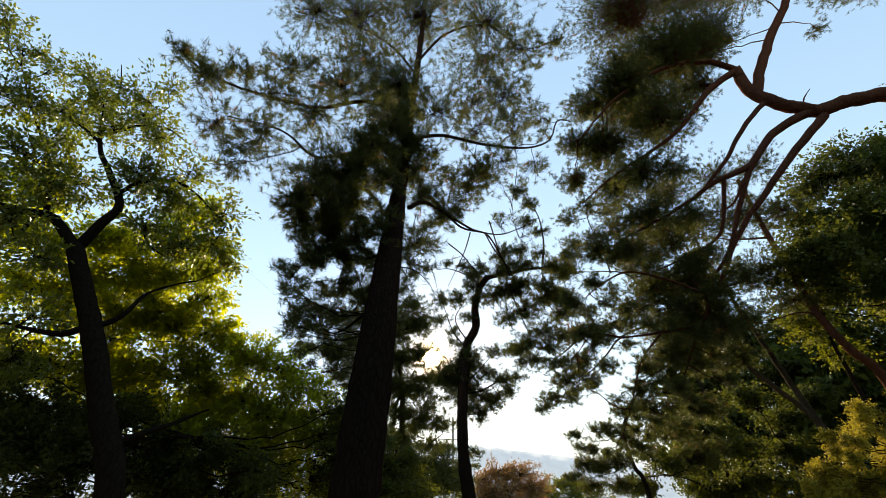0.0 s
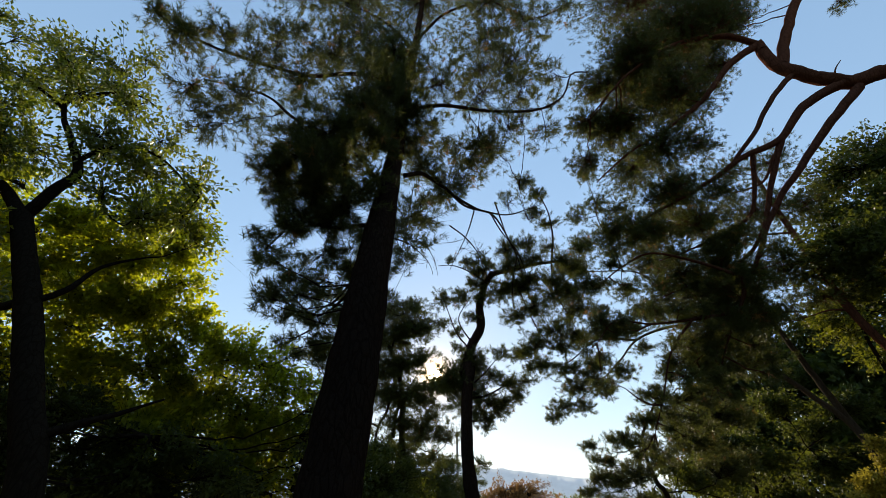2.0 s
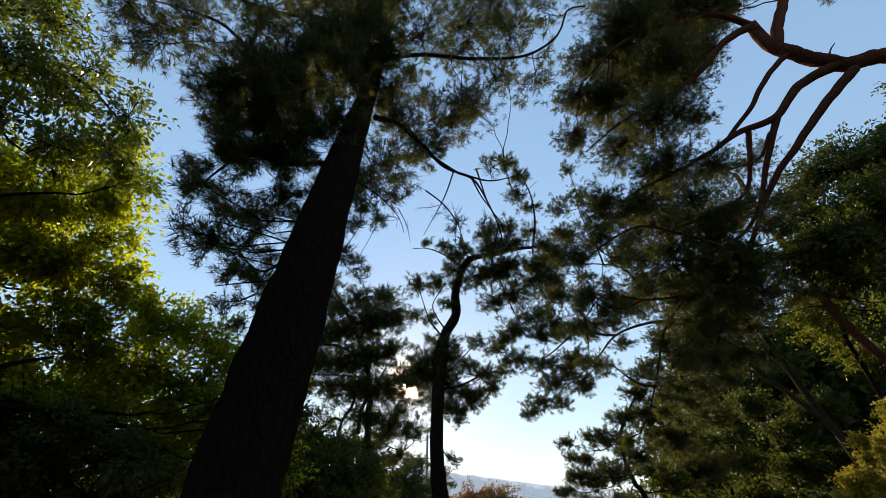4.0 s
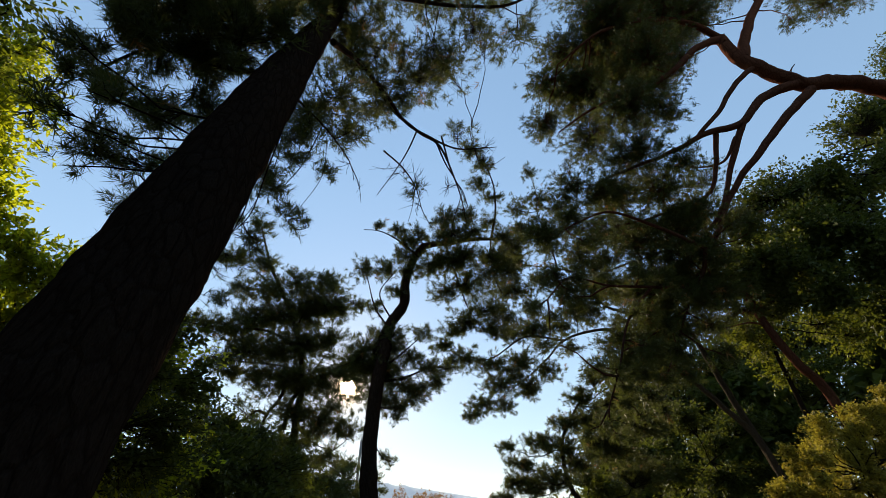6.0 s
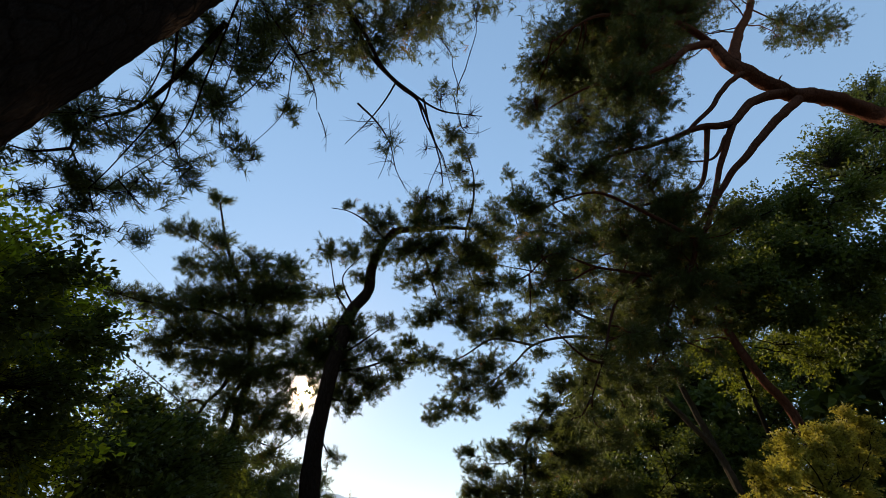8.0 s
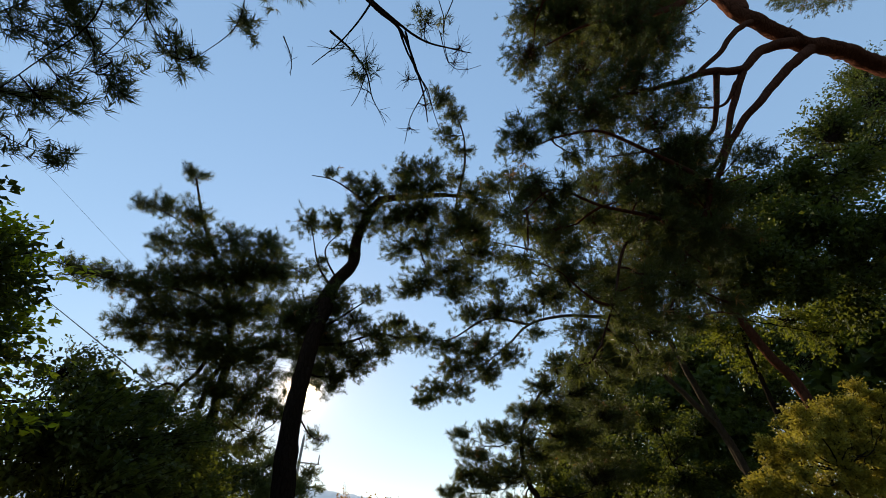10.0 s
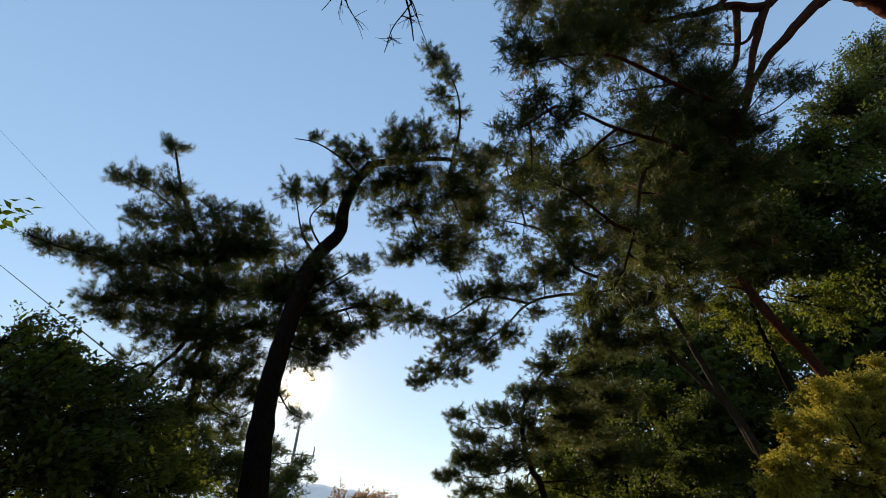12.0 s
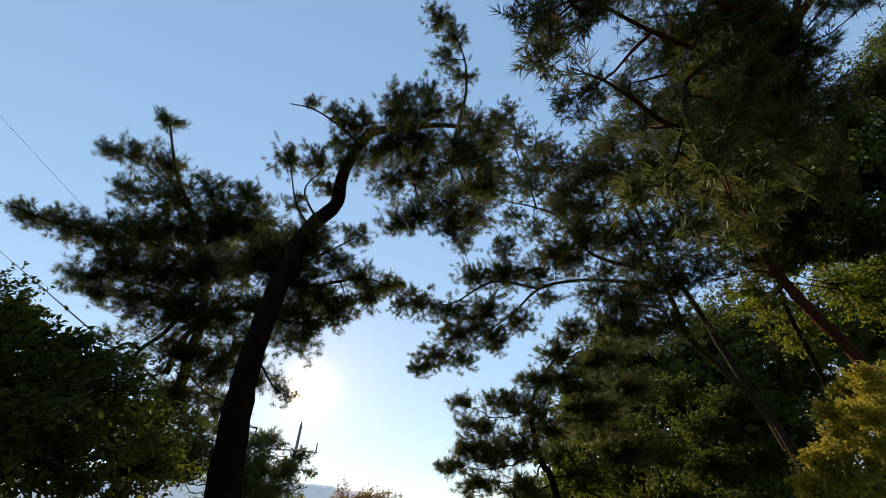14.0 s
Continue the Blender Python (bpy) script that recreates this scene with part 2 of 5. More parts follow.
class Tree:
    """A tree that is grown limb by limb; finish() hangs its twigs and its crown on it."""

    def __init__(self, name, label, category, base, wood, leaf, group=""):
        self.root = tagged(new(name), label, category, group)
        self.wood, self.leaf = wood, leaf
        self.skeleton, self.twigs, self.pads = [], [], []
        self.root.location = base
        self.base = np.array(base, dtype=float)

    def limb(self, name, points, r0, r1, sides=10, rough=0.0, step=0.12, flare=0.0, profile=None):
        path = spline(points, step)
        s = np.linspace(0, 1, len(path))
        if not flare:
            path[1:-1] += np.array([[noise.noise(Vector(q) * 1.6 + Vector((k * 17.0, 0, 0))) for k in range(3)] for q in path[1:-1]]) * r0 * 0.3
        r = r0 + (r1 - r0) * s ** 0.9
        if profile:
            r = np.interp(path[:, 2], [p[0] for p in profile], [p[1] for p in profile])
        r = r * (1 + flare * np.exp(-(path[:, 2] - path[0, 2]) / 0.35))
        verts, quads, cap = tube(path - self.base, r, sides, rough)
        shape(name, verts, quads, self.wood, self.root, True)
        self.skeleton.append(path[len(path) // 5:])
        return self

    def pad(self, *rows, dense=1.0):
        for x, y, z, r in rows:
            self.pads.append((np.array((x, y, z)), r, dense))
        return self

    def bare(self, *rows):
        """Leafless sprays of dead twigs."""
        for x, y, z, r in rows:
            self.pads.append((np.array((x, y, z)), r, -1.1))
        return self

    def finish(self, kind, size=0.1, width=0.008, count=18, per_m2=150, flat=0.75, each=12, twig=0.006, tips=3, extra=None, spread=0.45, up=0.45, far=False, bent=False, grain=2.2, thin=0.08):
        sk = np.vstack(self.skeleton)
        a_, b_, ra_, rb_, tp, td = [], [], [], [], [], []
        for c, r, dense in self.pads:
            q = sk[np.argmin(((sk - c) ** 2).sum(1) + 0.6 * np.maximum(0, sk[:, 2] - c[2]) ** 2)]
            gap = np.linalg.norm(c - q)
            if gap > 0.25:
                sag = np.array((rng.normal(0, 0.08), rng.normal(0, 0.08), -0.10)) * gap
                path = spline([q, (q + c) / 2 + sag, c], 0.25)
                path[1:-1] += rng.normal(0, 0.02 * min(gap, 1.5), path[1:-1].shape)
            else:
                path = np.vstack([q, c])
            ends = np.linspace((0.014 if bent else 0.028) if gap > 1 else (0.01 if bent else 0.018), twig * 1.4, len(path))[:, None] * (2.0 if far else 1)
            a_.append(path[:-1]), b_.append(path[1:]), ra_.append(ends[:-1]), rb_.append(ends[1:])
            n = max(16, int(2.2 * per_m2 * abs(dense) * r * r))
            u = unit(rng.normal(size=(n, 3))) * rng.uniform(0.02, 1, (n, 1)) ** spread
            lump = 1.25 + 0.3 * np.sin(u @ np.array([5.1, 3.7, 4.3]) + rng.uniform(0, 6))[:, None]
            e = c + u * r * lump * np.array([1, 1, flat])
            clump = np.array([noise.noise(Vector((q[0], q[1], q[2] * 1.7)) * grain) for q in e])
            e = e[(clump + 0.3 * (1 - np.linalg.norm(u, axis=1)) > thin) & open_sky(e)]
            n = len(e)
            if not n:
                continue
            start = path[np.minimum(len(path) - 1, (len(path) * rng.uniform(0.45, 1.0, n)).astype(int))]
            start = start + 0.35 * rng.uniform(0, 1, (n, 1)) * (c - start)
            start = c + (start - c) * np.minimum(1, r / np.maximum(1e-6, np.linalg.norm(start - c, axis=1)))[:, None]
            mid = (start + e) / 2 + rng.normal(0, 0.09 * r, (n, 3)) - np.array([0, 0, 0.05 * r])
            one = np.full((n, 1), twig)
            if bent:
                a_ += [start, mid]; b_ += [mid, e]; ra_ += [one, one * 0.8]; rb_ += [one * 0.8, one * 0.45]
            else:
                mid = (start + e) / 2
                a_.append(start), b_.append(e), ra_.append(one), rb_.append(one * 0.45)
            if dense < 0:
                continue
            if kind == "needle":
                for k in range(tips):
                    f = 1 - 0.3 * k * rng.uniform(0.6, 1.2, (n, 1))
                    at = mid + (e - mid) * f + (rng.normal(0, 0.5 * size, (n, 3)) if k else 0)
                    tp.append(at), td.append(unit(unit(e - mid) + rng.normal(0, 0.35 + 0.3 * (k > 0), (n, 3)) + np.array([0, 0, up])))
            else:
                f = rng.uniform(0.0, 1.05, (n, each, 1)) ** 0.8
                at = mid[:, None] + (e - mid)[:, None] * f + rng.normal(0, 0.55 * size, (n, each, 3))
                way = unit(unit(e - mid)[:, None] + rng.normal(0, 0.75, (n, each, 3)) - np.array([0, 0, 0.35]))
                tp.append(at.reshape(-1, 3)), td.append(way.reshape(-1, 3))
        v, f = twigs_mesh(np.vstack(a_) - self.base, np.vstack(b_) - self.base, np.vstack(ra_), np.vstack(rb_))
        tagged(shape("fine_branching", v, f, self.wood, self.root), kind="stuff")
        p, d = np.vstack(tp) - self.base, np.vstack(td)
        if kind == "needle":
            dry = rng.uniform(0, 1, len(p)) < (extra or 0)
            v, f = needles_mesh(p[~dry], d[~dry], count, size, width)
            tagged(shape("crown", v, f, self.leaf, self.root), kind="stuff")
            if dry.any():
                v, f = needles_mesh(p[dry], unit(d[dry] - np.array([0, 0, 1.0])), count, size, width)
                tagged(shape("withered_foliage", v, f, DRY, self.root, False, "withered brown needles"), kind="stuff")
        else:
            v, f = leaves_mesh(p, d, size, width)
            tagged(shape("crown", v, f, self.leaf, self.root), kind="stuff")
        return self.root


def lie(x, y):
    """The height of the ground."""
    down = -0.098 * min(max(y, -15.0), 45.0)
    bank = 0.9 * (1 - math.exp(-(max(0.0, abs(x - 0.25 * y * (y > 0)) - 3.0) / 9.0) ** 2))
    bumps = 0.12 * noise.noise(Vector((x * 0.25, y * 0.25, 0)))
    far = min(1.0, max(0.0, (math.hypot(x, y) - 40) / 60))
    return (down + bank + bumps) * (1 - far) + far * -4.6 + 0.03


# ---- ground and distance ----
GROUND, gt, gb, gl = material("forest_floor")
ga = node(gt, "TexNoise", Scale=1.3, Detail=8.0)
gc = node(gt, "TexNoise", Scale=22.0, Detail=6.0)
gp = node(gt, "TexCoord")
gl.new(gp.outputs["Object"], ga.inputs["Vector"]), gl.new(gp.outputs["Object"], gc.inputs["Vector"])
g1 = ramp(gt, ga.outputs[0], (0.35, (0.055, 0.07, 0.025)), (0.55, (0.13, 0.095, 0.055)), (0.75, (0.19, 0.15, 0.1)))
gl.new(mixed(gt, 0.6, g1, ramp(gt, gc.outputs[0], (0.35, (0.4, 0.38, 0.35)), (0.7, (1, 1, 1))), "MULTIPLY"), gb.inputs["Base Color"])
gb.inputs["Roughness"].default_value = 0.95
gbump = node(gt, "Bump", Strength=0.8, Distance=0.05)
gl.new(gc.outputs[0], gbump.inputs["Height"]), gl.new(gbump.outputs[0], gb.inputs["Normal"])
edge = np.concatenate([-np.geomspace(3000, 31, 24), np.linspace(-30, 60, 61), np.geomspace(62, 3000, 24)])
gv = [(x, y, lie(x, y)) for y in edge for x in edge - 12]
m = len(edge)
gi, gj = np.meshgrid(np.arange(m - 1), np.arange(m - 1), indexing="ij")
gq = np.stack([gi * m + gj, gi * m + gj + 1, (gi + 1) * m + gj + 1, (gi + 1) * m + gj], -1).reshape(-1, 4)
tagged(shape("ground", gv, gq, GROUND, None, True), "sloping forest floor of brown earth, litter and moss", "ground", kind="structure")


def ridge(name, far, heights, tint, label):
    """A wooded ridge on the skyline, haze painted in: heights in degrees over bearings in degrees."""
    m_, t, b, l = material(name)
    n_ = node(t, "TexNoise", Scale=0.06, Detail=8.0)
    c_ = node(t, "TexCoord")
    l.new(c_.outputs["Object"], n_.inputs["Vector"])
    # distance haze is put into this colour, and a faint glow lifts it
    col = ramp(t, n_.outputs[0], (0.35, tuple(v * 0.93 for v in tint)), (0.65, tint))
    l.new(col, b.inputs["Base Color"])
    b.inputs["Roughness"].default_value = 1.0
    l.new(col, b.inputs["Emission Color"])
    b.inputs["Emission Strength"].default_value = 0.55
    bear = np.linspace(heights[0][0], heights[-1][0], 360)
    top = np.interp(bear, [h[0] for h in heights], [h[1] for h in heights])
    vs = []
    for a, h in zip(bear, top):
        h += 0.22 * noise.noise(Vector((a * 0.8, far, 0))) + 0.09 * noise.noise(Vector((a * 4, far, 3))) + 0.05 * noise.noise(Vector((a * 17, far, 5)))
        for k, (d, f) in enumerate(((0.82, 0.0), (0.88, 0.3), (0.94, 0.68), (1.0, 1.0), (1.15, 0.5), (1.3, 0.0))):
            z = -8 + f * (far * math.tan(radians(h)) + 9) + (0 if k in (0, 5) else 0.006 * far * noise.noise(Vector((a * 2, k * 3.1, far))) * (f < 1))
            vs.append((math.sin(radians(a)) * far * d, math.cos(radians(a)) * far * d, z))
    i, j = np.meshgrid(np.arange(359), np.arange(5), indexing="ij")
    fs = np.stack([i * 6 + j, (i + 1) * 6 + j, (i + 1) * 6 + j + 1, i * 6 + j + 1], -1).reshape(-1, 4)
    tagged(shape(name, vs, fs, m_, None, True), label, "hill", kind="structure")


ridge("backdrop_hill", 900.0, [(-75, 5.0), (-40, 6.5), (-10, 6.6), (2, 6.6), (8, 5.9), (15, 5.0), (22, 4.3), (40, 5.5), (75, 5.0)], (0.31, 0.355, 0.39), "wooded hill on the skyline, blue haze painted into its colour")
disc = bmesh.new()
bmesh.ops.create_uvsphere(disc, u_segments=32, v_segments=16, radius=48.0)
sm = bpy.data.meshes.new("sun_disc")
disc.to_mesh(sm)
SUNMAT, st, sb, sl = material("sunlight")
se = node(st, "Emission", Strength=40.0)
se.inputs[0].default_value = (1.0, 0.8, 0.5, 1)
sl.new(se.outputs[0], st.nodes["Material Output"].inputs[0])
sm.materials.append(SUNMAT)
so = new("backdrop_sun", sm)
so.location = Vector((math.sin(radians(SUN_AZ)) * math.cos(radians(SUN_EL)), math.cos(radians(SUN_AZ)) * math.cos(radians(SUN_EL)), math.sin(radians(SUN_EL)))) * 3000
tagged(so, "low evening sun glaring behind the pines", "sun", kind="structure")

# ---- the tall pine beside the path ----
a = Tree("pine_tree", "tall dark pine with thick plated trunk beside the path", "tree", (-1.26, 6.12, -0.75), BARK_A, NEEDLE)
a.limb("trunk", [(-1.25, 6.12, -0.75), (-1.22, 6.39, 1.00), (-1.18, 6.74, 3.00), (-1.14, 7.11, 5.00), (-1.10, 7.52, 7.00), (-1.06, 7.97, 9.00), (-1.01, 8.30, 11.26), (-0.87, 8.45, 14.08), (-0.73, 8.50, 17.29), (-0.59, 8.50, 21.81)], 0.37, 0.04, 40, 0.09, 0.06, 0.3, ((-1.0, 0.38), (1.5, 0.34), (3.0, 0.335), (4.5, 0.30), (6.5, 0.235), (8.5, 0.17), (12.0, 0.12), (20.0, 0.05)))
a.limb("branch", [(-1.28, 8.70, 11.98), (-2.31, 8.20, 12.02), (-3.44, 7.40, 10.77), (-4.88, 6.60, 10.42), (-5.88, 6.20, 10.64), (-6.83, 6.00, 11.51)], 0.07, 0.012)
a.limb("branch", [(-1.23, 8.10, 9.36), (-2.12, 7.70, 9.37), (-3.05, 7.20, 8.72), (-3.95, 7.00, 9.40), (-5.33, 6.80, 9.71)], 0.06, 0.012)
a.limb("branch", [(-1.15, 8.20, 10.32), (-0.06, 8.00, 10.33), (0.97, 7.60, 9.58), (1.99, 7.10, 8.92), (2.39, 6.50, 8.55), (2.52, 6.20, 8.81), (2.74, 6.00, 8.58)], 0.06, 0.012)
a.limb("branch", [(-0.98, 9.00, 14.56), (-1.95, 8.80, 15.95), (-3.51, 8.60, 17.09), (-4.81, 8.40, 17.50)], 0.05, 0.012)
a.limb("branch", [(-0.94, 9.00, 15.22), (0.13, 8.70, 16.51), (1.56, 8.30, 16.36), (2.61, 7.60, 13.84), (3.54, 6.80, 13.11)], 0.05, 0.012)
a.limb("branch", [(-0.97, 9.20, 16.98), (-0.33, 9.00, 19.07), (0.41, 9.00, 22.45)], 0.05, 0.012)
a.limb("branch", [(-1.22, 7.60, 7.13), (-1.89, 7.30, 7.88), (-2.55, 7.00, 7.46), (-3.15, 6.80, 7.06)], 0.05, 0.012)
a.limb("branch", [(-1.19, 7.40, 6.10), (-1.92, 7.30, 5.90), (-2.64, 7.30, 6.04), (-3.15, 7.40, 5.49)], 0.045, 0.012)
a.limb("branch", [(-1.17, 7.10, 5.03), (-1.68, 7.90, 4.90), (-2.41, 8.60, 4.80), (-2.89, 8.60, 5.13)], 0.04, 0.01)
a.limb("branch", [(-0.79, 7.60, 7.49), (-0.48, 8.20, 8.13), (0.00, 8.80, 8.26), (0.51, 9.30, 8.12), (1.02, 9.60, 8.18), (1.75, 9.90, 8.30), (2.72, 10.10, 8.84)], 0.055, 0.008)
a.limb("branch", [(1.22, 9.70, 8.15), (1.45, 9.90, 7.79), (1.77, 10.10, 7.41), (1.97, 10.20, 6.99)], 0.022, 0.006)
a.limb("branch", [(0.76, 9.40, 8.03), (0.60, 9.60, 7.54), (0.39, 9.80, 7.13), (0.14, 9.90, 6.60)], 0.018, 0.005)
a.limb("branch", [(-1.00, 7.50, 5.85), (-0.66, 8.20, 6.15), (-0.31, 8.60, 6.00), (-0.22, 8.80, 5.81)], 0.016, 0.005)
a.limb("branch", [(-1.07, 7.20, 4.48), (-1.27, 8.00, 4.35), (-1.54, 8.40, 3.90), (-1.72, 8.60, 3.63)], 0.011, 0.004)
a.pad((-4.81, 8.40, 17.50, 1.44), (-3.16, 8.70, 17.66, 1.96), (-0.99, 8.90, 18.03, 2.01), (1.57, 8.30, 16.55, 1.62), (2.38, 7.50, 13.53, 0.98), (3.27, 6.80, 12.97, 0.51), (-2.69, 8.20, 14.01, 1.36), (1.26, 8.40, 14.31, 1.29), (1.89, 7.60, 11.76, 0.91), (-2.18, 8.80, 23.07, 2.91), (0.92, 8.80, 22.52, 2.58), (-4.97, 8.50, 21.30, 1.91), dense=0.8)
a.pad((-0.74, 9.00, 29.52, 3.12), dense=0.8)
a.pad((-6.50, 6.00, 11.14, 0.47), (-5.64, 6.20, 10.53, 0.62), (-5.00, 6.50, 11.08, 0.65), (-4.26, 7.00, 12.06, 0.80), (-4.41, 6.80, 10.57, 0.73), (-5.55, 6.80, 9.51, 0.69), (-4.69, 6.90, 8.66, 0.67), (-4.35, 7.00, 9.34, 0.70), (-3.36, 7.30, 10.42, 0.92), (-3.04, 7.60, 12.01, 1.02), (-4.88, 6.80, 8.11, 0.43))
a.pad((1.02, 7.70, 10.44, 0.78), (1.85, 7.20, 10.19, 0.66), (2.27, 6.50, 9.36, 0.39), (1.55, 7.80, 9.07, 0.62), (2.25, 7.50, 8.69, 0.44), (0.88, 8.60, 9.41, 0.71), (-0.07, 8.30, 11.63, 1.05), (1.12, 8.00, 12.03, 0.86), dense=0.8)
a.pad((-1.38, 7.60, 9.48, 0.98), (-1.95, 7.30, 8.41, 0.83), (-2.84, 6.90, 7.87, 0.71), (-3.18, 6.80, 7.21, 0.47), (-2.23, 7.00, 6.99, 0.75), (-2.92, 7.10, 6.62, 0.54), (-1.69, 7.10, 6.33, 0.59), (-0.69, 8.50, 9.53, 0.79), (-1.70, 8.60, 12.53, 1.21), dense=1.7)
a.pad((-2.62, 7.20, 6.04, 0.55), (-3.05, 7.40, 5.56, 0.49), (-2.17, 7.60, 5.53, 0.59), (-2.82, 8.30, 5.13, 0.52), (-2.38, 8.80, 4.74, 0.45), (-3.04, 7.80, 4.86, 0.34), (-1.71, 7.80, 5.37, 0.47))
a.pad((-0.58, 8.00, 6.77, 0.59), (-0.77, 7.80, 5.63, 0.38), (-0.14, 8.80, 8.57, 0.69), (0.73, 8.90, 9.15, 0.68), (-0.31, 8.20, 6.28, 0.36), dense=0.6)
a.pad((2.18, 8.80, 11.35, 0.76), (1.31, 9.20, 10.13, 0.72), (0.33, 8.80, 8.79, 0.62), (-0.16, 8.20, 8.68, 0.57), (2.84, 7.90, 10.31, 0.40), (-0.50, 8.20, 7.08, 0.44), (0.85, 9.90, 7.05, 0.27), (1.70, 9.70, 8.85, 0.35), dense=0.5)
a.limb("branch", [(-1.78, 8.20, 6.05), (-2.28, 9.20, 5.58), (-2.80, 9.60, 5.25), (-2.99, 10.00, 4.83), (-2.57, 10.30, 4.46), (-2.09, 10.50, 4.42)], 0.01, 0.004)
a.limb("branch", [(-1.38, 8.30, 6.74), (-1.55, 9.20, 6.36), (-1.91, 9.80, 5.70), (-2.33, 10.10, 5.06)], 0.01, 0.004)
a.limb("branch", [(-2.28, 9.20, 5.58), (-3.05, 9.30, 5.47), (-3.40, 9.50, 5.02)], 0.011, 0.004)
a.limb("branch", [(-0.69, 8.40, 7.89), (-0.88, 9.20, 7.38), (-0.88, 9.70, 6.71), (-1.22, 9.90, 5.85)], 0.01, 0.004)
a.pad((-3.17, 9.20, 5.14, 0.32), (-2.94, 9.40, 5.32, 0.34), (-2.57, 9.60, 5.29, 0.40), (-2.03, 9.40, 5.50, 0.36), (-1.59, 9.20, 6.06, 0.38), (-1.29, 9.00, 6.77, 0.41), (-1.25, 9.80, 5.72, 0.31), (-1.76, 9.90, 5.28, 0.29), (-2.37, 10.20, 5.09, 0.29), (-2.77, 10.00, 4.81, 0.32), (-3.10, 9.80, 4.88, 0.30), (-2.55, 10.40, 4.50, 0.24), dense=1.3)
a.pad((-2.09, 10.50, 4.42, 0.18), (-3.34, 10.20, 4.61, 0.20), (-0.60, 9.30, 7.72, 0.42), (-0.81, 9.80, 6.96, 0.23), (-0.07, 9.20, 8.45, 0.45), (-3.39, 9.60, 4.74, 0.24), dense=1.3)
a.bare((0.84, 9.90, 7.20, 0.32), (2.44, 10.00, 8.67, 0.34), (1.70, 9.70, 8.55, 0.35), (0.50, 9.80, 7.16, 0.27), (-0.33, 8.80, 6.16, 0.21), (-0.66, 8.20, 6.15, 0.27), (1.56, 10.10, 7.28, 0.33), (-0.14, 8.60, 7.20, 0.32))
a.pad((-2.48, 6.90, 5.67, 0.38), (-2.22, 6.60, 4.23, 0.24), (-1.99, 7.00, 4.69, 0.28), (-2.08, 7.20, 6.15, 0.42), (-2.06, 6.80, 3.96, 0.20), (-2.21, 7.40, 7.51, 0.50), (-2.53, 6.40, 4.72, 0.20), (-1.80, 7.20, 4.26, 0.16), (-1.95, 6.60, 3.39, 0.10), (-2.97, 7.00, 6.92, 0.39), (-1.39, 7.00, 5.76, 0.31), (-2.25, 6.80, 6.60, 0.40), dense=1.5)
a.pad((-1.00, 8.30, 6.76, 0.40), (-1.13, 8.40, 5.76, 0.36), (-0.65, 8.60, 8.60, 0.56), (0.04, 9.00, 8.30, 0.51), (-0.63, 8.60, 6.52, 0.32), (-1.34, 8.80, 5.37, 0.28), (-1.10, 9.40, 5.40, 0.25), (-1.64, 9.20, 5.05, 0.28), (0.31, 8.80, 9.57, 0.56), (1.12, 8.80, 10.03, 0.46), (0.86, 9.20, 9.70, 0.46), (-2.51, 9.80, 4.65, 0.24), dense=0.8)
a.pad((-1.94, 9.60, 4.72, 0.24), dense=0.8)
a.bare((-1.47, 9.40, 4.87, 0.31), (-2.16, 9.80, 4.63, 0.31), (-0.81, 9.30, 5.17, 0.23))
a.limb("branch", [(-1.06, 7.80, 7.04), (-0.79, 8.30, 6.71), (-0.98, 8.70, 5.98), (-1.29, 9.00, 5.39), (-1.05, 9.40, 5.19)], 0.012, 0.004)
a.limb("branch", [(-1.04, 7.60, 5.64), (-1.34, 8.40, 5.33), (-1.62, 9.10, 5.06), (-2.16, 9.60, 4.77), (-2.51, 9.90, 4.44)], 0.011, 0.004)
a.pad((-2.97, 7.00, 5.06, 0.29), (-2.35, 7.00, 4.73, 0.23), (-2.57, 7.30, 6.05, 0.36), (-2.19, 7.50, 6.54, 0.35), (-2.52, 7.00, 4.22, 0.18), (-2.95, 7.20, 5.62, 0.29), (-2.68, 6.90, 4.32, 0.20), dense=1.3)
a.pad((-1.23, 7.30, 11.65, 0.82), (-1.22, 7.10, 9.89, 0.76), (-1.75, 7.00, 8.94, 0.76), (-2.25, 6.90, 8.00, 0.66), (-2.67, 6.90, 7.28, 0.48), (-2.99, 6.90, 6.98, 0.31), (-1.28, 6.90, 7.90, 0.60), (-1.84, 6.90, 7.12, 0.52), (-0.76, 7.40, 9.26, 0.58), (-2.34, 7.00, 6.78, 0.40), (-1.40, 7.00, 6.77, 0.40), dense=1.7)
a.limb("branch", [(-1.46, 8.30, 6.36), (-1.85, 8.80, 5.81), (-2.28, 9.20, 5.44), (-2.73, 9.40, 5.25), (-2.86, 9.60, 4.95), (-2.67, 9.80, 4.74), (-2.46, 10.00, 4.37)], 0.036, 0.008)
a.limb("branch", [(-2.85, 9.60, 4.93), (-3.13, 9.60, 4.76), (-3.32, 9.50, 4.70)], 0.02, 0.006)
a.limb("branch", [(-0.37, 8.60, 8.65), (0.14, 9.30, 8.57), (0.81, 9.60, 8.27), (1.31, 9.80, 8.16), (1.80, 10.20, 7.39), (1.99, 10.40, 6.72)], 0.05, 0.008)
a.pad((-1.86, 8.90, 5.97, 0.32), (-1.61, 9.00, 6.58, 0.40), (-1.82, 8.80, 6.86, 0.40), (-1.32, 8.80, 7.20, 0.41), (-2.73, 9.60, 5.11, 0.20), (-2.91, 9.80, 4.75, 0.23), (-2.42, 10.00, 4.72, 0.21), (-2.73, 10.10, 4.43, 0.20), (-2.19, 10.20, 4.39, 0.17), dense=1.1)
